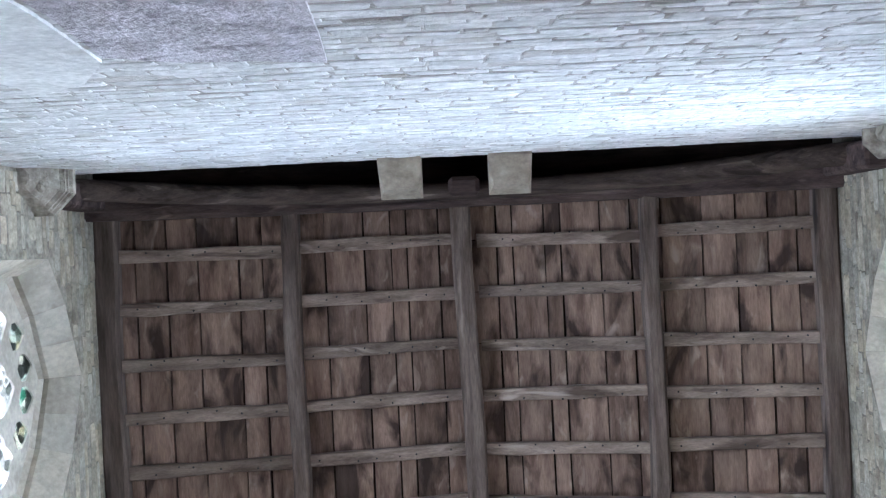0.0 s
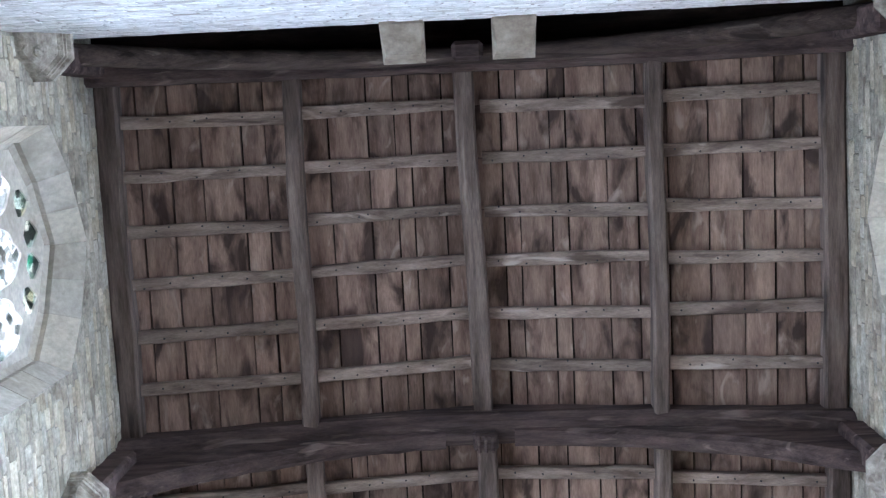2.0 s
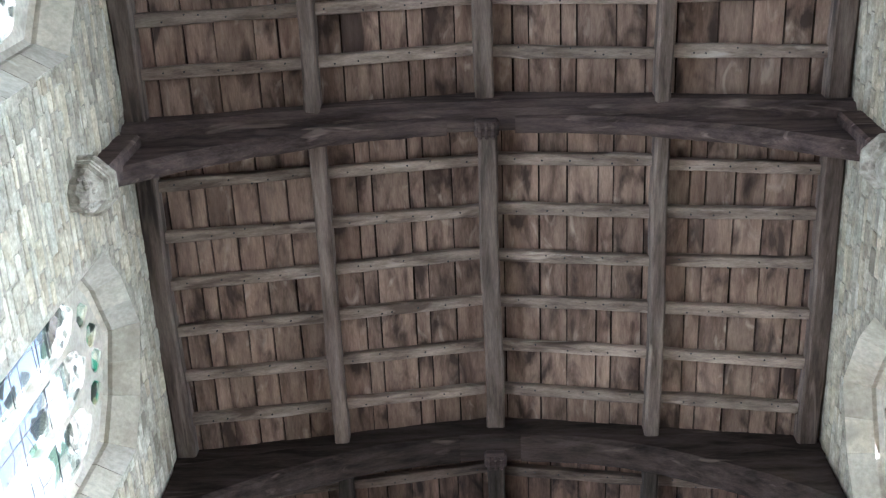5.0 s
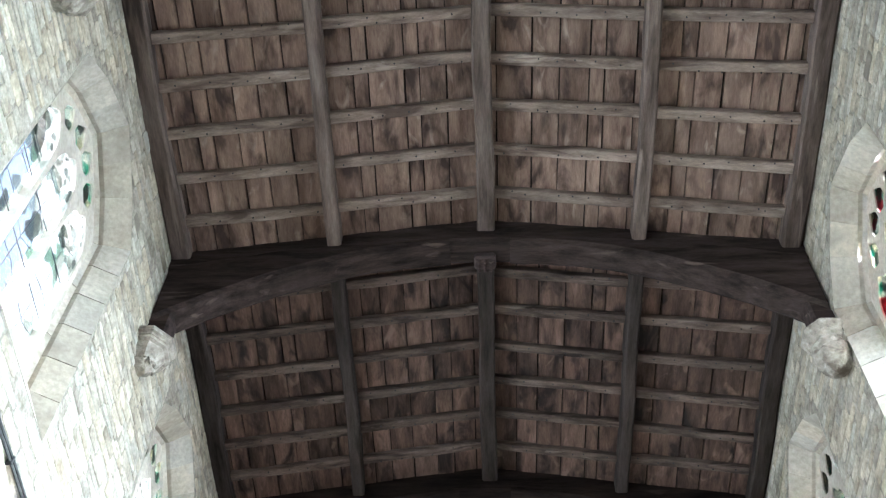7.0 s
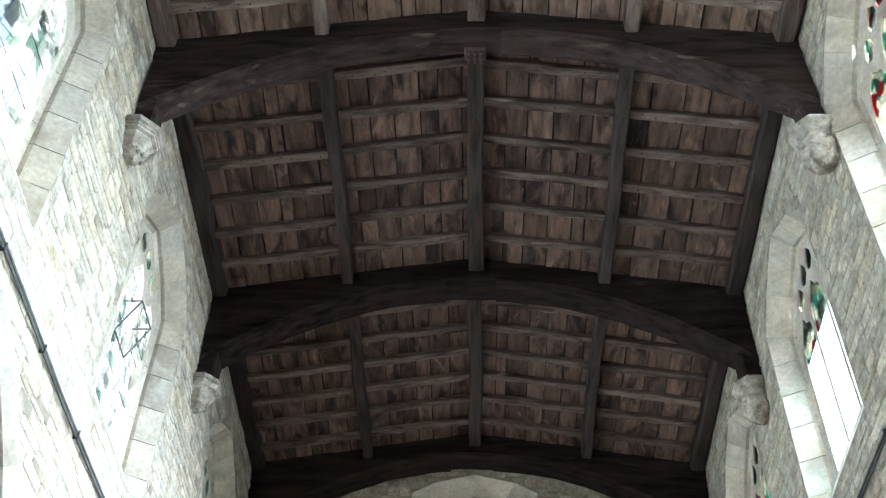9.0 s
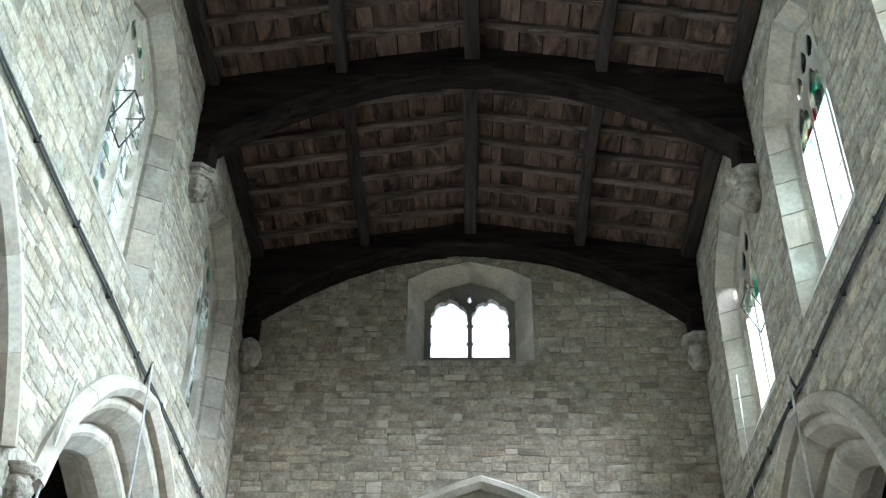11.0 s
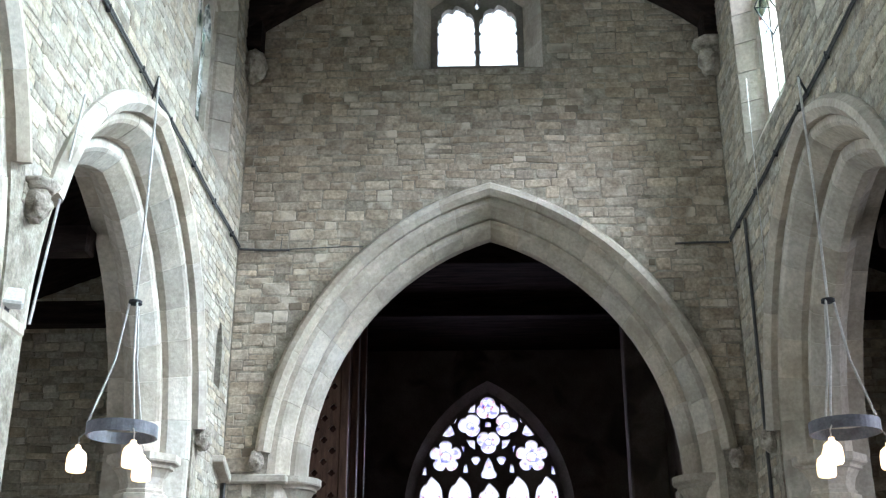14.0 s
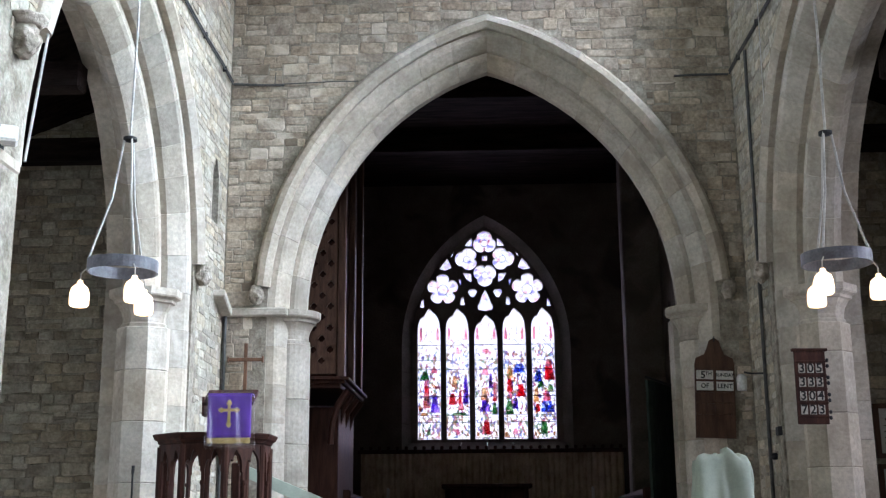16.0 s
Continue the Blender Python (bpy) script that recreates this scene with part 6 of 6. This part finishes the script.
part("body", block(-2.58, -1.64, 13.2, 15.2, 2.98, 6.6, 0.01), DARKWOOD, org)
part("lower_body", block(-2.58, -1.66, 13.45, 15.1, 0.0, 2.7, 0.01), DARKWOOD, org)
_side = lambda u, v, w: (u, 13.19 - w, v)
holes = [foiled(-2.44 + 0.2 * i + 0.1 * (j % 2), 3.22 + 0.13 * j, 0.042, 4, 0, 0.5, 20) for j in range(23) for i in range(4)]
part("pierced_panel", plate(_side, [(-2.57, 3.06), (-1.66, 3.06), (-1.66, 6.4), (-2.57, 6.4)], holes, -0.004, 0.022), BOARDWOOD, org, "panel pierced with quatrefoils")
for y in (13.2, 14.2, 15.15):
    part("post", block(-1.66, -1.56, y - 0.05, y + 0.05, 3.0, 6.8, 0.012), BOARDWOOD, org)
for k, (a, b) in enumerate(((0.0, 0.04), (0.03, 0.08), (0.07, 0.13))):
    part("ledge", block(-2.58, -1.50 - 0.05 * k, 13.05 + 0.03 * k, 15.25, 3.02 - b, 3.02 - a, 0.008), DARKWOOD, org)
for k in range(4):
    y = 13.0 + 0.5 * k
    bm = tube([(-1.72, y + 0.2, 2.25), (-1.70, y + 0.2, 2.5), (-1.64, y + 0.2, 2.7), (-1.52, y + 0.2, 2.87)], 0.04, 8)
    part("bracket", bm, DARKWOOD, org)
part("side_screen", block(-2.62, -2.18, 12.95, 13.02, 0.0, 2.6, 0.01), BOARDWOOD, org)
for k in range(2):
    stall = thing("choir_stall", "dark oak choir stall with a sloping book rest", "choir stall", "choir stalls", at=((-1.85, 2.2)[k], 15.0, 0))
    x = (-1.85, 2.25)[k]
    part("end_panel", block(x - 0.28, x + 0.28, 14.0, 14.07, 0.0, 1.75, 0.02), DARKWOOD, stall)
    part("front", block(x + 0.2 * (1, -1)[k] - 0.03, x + 0.2 * (1, -1)[k] + 0.03, 14.07, 17.0, 0.0, 1.6, 0.01), DARKWOOD, stall)
    bm = block(-0.18, 0.18, -1.45, 1.45, -0.015, 0.015, 0.004)
    bmesh.ops.transform(bm, matrix=pose(x + 0.05 * (1, -1)[k], 15.5, 1.72, 0, (18, -18)[k], 0), verts=bm.verts)
    part("book_rest", bm, DARKWOOD, stall)
cur = thing("sanctuary_curtain", "brown pleated curtain hung along the chancel east wall", "curtain", at=(0.1, 20.3, 0))


def pleats(x0, x1, y, z0, z1, pitch, deep, turn=None):
    bm = bmesh.new()
    n = int((x1 - x0) / pitch * 6)
    r = random.Random(17)
    cols, back = [], []
    for i in range(n + 1):
        x = x0 + (x1 - x0) * i / n
        d = deep * math.sin(i * math.pi / 3 + 0.6 * math.sin(i * 0.37)) * r.uniform(0.7, 1.2)
        a = [bm.verts.new((x, y + d, z)) for z in (z0, (z0 + z1) / 2, z1)]
        b = [bm.verts.new((x, y + d + 0.006, z)) for z in (z0, (z0 + z1) / 2, z1)]
        cols.append(a)
        back.append(b)
    for q in (cols, back):
        for a, b in zip(q, q[1:]):
            for k in range(2):
                bm.faces.new((a[k], b[k], b[k + 1], a[k + 1]))
    if turn is not None:
        bmesh.ops.transform(bm, matrix=turn, verts=bm.verts)
    return bm


part("fabric", pleats(-2.1, 2.55, 20.32, 0.02, 2.5, 0.11, 0.035), CURTAIN, cur, "brown pleated fabric", True)
part("rail", block(-2.15, 2.6, 20.28, 20.36, 2.5, 2.57, 0.01), DARKWOOD, cur)
for k in range(30):
    part("finial", block(-2.08 + 0.158 * k - 0.03, -2.08 + 0.158 * k + 0.03, 20.29, 20.35, 2.57, 2.63, 0.012), DARKWOOD, cur)
alt = thing("altar", "dark oak altar table with a carved front", "altar", at=(0.12, 19.2, 0))
part("top", block(-0.62, 0.86, 18.8, 19.6, 1.86, 1.93, 0.012), DARKWOOD, alt)
part("front", block(-0.55, 0.79, 18.88, 18.94, 0.6, 1.86, 0.006), DARKWOOD, alt)
for k in range(4):
    part("leg", block(-0.56 + 0.43 * k, -0.49 + 0.43 * k, 18.84, 18.92, 0.0, 1.86, 0.01), DARKWOOD, alt)
part("step", block(-1.6, 1.9, 18.3, 20.2, 0.0, 0.6, 0.02), GREYSTONE, alt, "stone altar step")
for x in (-1.5, 1.85):
    cs = thing("candlestick", "pale candle on a slender stand beside the altar", "candlestick", "altar candles", at=(x, 18.9, 0))
    part("stand", lathe([(0.12, 0.0), (0.12, 0.03), (0.02, 0.08), (0.018, 1.6), (0.05, 1.65), (0.05, 1.67)], 14, (x, 18.9, 0)), DARKWOOD, cs)
    part("candle", lathe([(0.025, 1.67), (0.025, 1.86), (0.004, 1.88)], 12, (x, 18.9, 0)), PAPER, cs)
gc = thing("vestry_curtain", "dark green curtain on a rail in the chancel", "curtain", at=(2.3, 13.4, 0))
part("fabric", pleats(-0.45, 0.45, 0.0, 0.004, 2.92, 0.1, 0.03, pose(2.12, 13.3, 0, 0, 0, 65)), GREENCLOTH, gc, "dark green fabric", True)
part("rail", tube([(1.9, 12.85, 2.95), (2.34, 13.8, 2.95)], 0.015, 8), IRON, gc)
ch = thing("chancel_pilaster", "dim stone pilaster on the chancel side wall", "pilaster", at=(2.6, 17.5, 0))
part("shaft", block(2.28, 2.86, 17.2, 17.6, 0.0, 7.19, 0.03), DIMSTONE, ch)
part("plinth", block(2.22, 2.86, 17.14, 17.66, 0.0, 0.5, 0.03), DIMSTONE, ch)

# ---- stonework ----
def block_test(openings):
    def test(u, v):
        return any(inside(u, v, loop) for loop in openings)
    return test


for wall, place, centres, wins, seed in ((wall_north, on_north, ARCH_N, WIN_N, 5), (wall_south, on_south, ARCH_S, WIN_S, 6)):
    gaps = [pointed(c, SPRING, 2.53, 0.38, foot=-1) for c in centres] + [clere_outline(c) for c in wins] + ([SLIT] if place is on_north else [])
    gaps.append([(centres[0] - 2.6, -1), (centres[0] - 2.6, 4.1), (centres[0] - 1.9, 4.1), (centres[0] - 1.9, -1)])
    stonework(wall, place, -0.58, 11.47, 1.2, 9.5, block_test(gaps), lambda u, v: u > 5.2 and v > 5.2, seed, (0.05, 0.115), (0.12, 0.40), 0.009)
gaps = [pointed(CHX, CHSPRING, 3.35, CHOFF, foot=-1), EAST_OUT, [(-0.80, 8.17), (-0.80, 8.28), (0.84, 8.28), (0.84, 8.17)], [(-2.7, 3.45), (-2.7, 3.56), (-1.9, 3.56), (-1.9, 3.45)], [(1.9, 3.45), (1.9, 3.56), (2.8, 3.56), (2.8, 3.45)]]
stonework(wall_east, on_east, XL + 0.01, XR(11.5) - 0.01, 1.2, 9.9, block_test(gaps), lambda u, v: 6.1 < v < 8.2, 7, (0.075, 0.15), (0.13, 0.36), 0.008, rest=ASHLAR_REST, shapes=HEWN_EAST)
stonework(wall_west, on_west, XL + 0.02, XR(-0.6) - 0.02, 3.4, 8.84, lambda u, v: False, lambda u, v: abs(u) < 1.6 and v > 4, 8, (0.032, 0.10), (0.07, 0.34), 0.004, rest=LIMED_REST, shapes=HEWN_LIMED)
_ends = [o for o in scene.objects if o.name.startswith("wall_aisle_end")]
stonework(_ends[0], on_aisle, -6.4, -3.4, 1.0, 6.0, lambda u, v: False, lambda u, v: u > -5.2 and v < 5.5, 9, (0.07, 0.15), (0.12, 0.4), 0.014)
stonework(_ends[1], on_aisle, 3.5, 6.4, 1.0, 5.2, lambda u, v: False, lambda u, v: u < 5.2 and v < 5.5, 10, (0.07, 0.15), (0.12, 0.4), 0.014)

# remains of plaster on the west wall
for name, loop, mat, label in (
        ("render_patch", [(-0.94, 3.4), (-0.95, 4.1), (-1.0, 4.66), (-0.82, 4.80), (-0.6, 4.84), (-0.39, 4.93), (-0.36, 4.5), (-0.34, 4.11), (-0.33, 3.4)], MAUVE, "rough mauve-grey render"),
        ("plaster_patch", [(-1.55, 3.4), (-1.5, 4.4), (-1.42, 5.3), (-1.2, 5.1), (-1.03, 4.74), (-0.98, 4.1), (-0.96, 3.4)], LIMEPLASTER, "smooth pale plaster")):
    part(name, plate(on_west, loop, [], 0.001, 0.011), mat, wall_west, label)
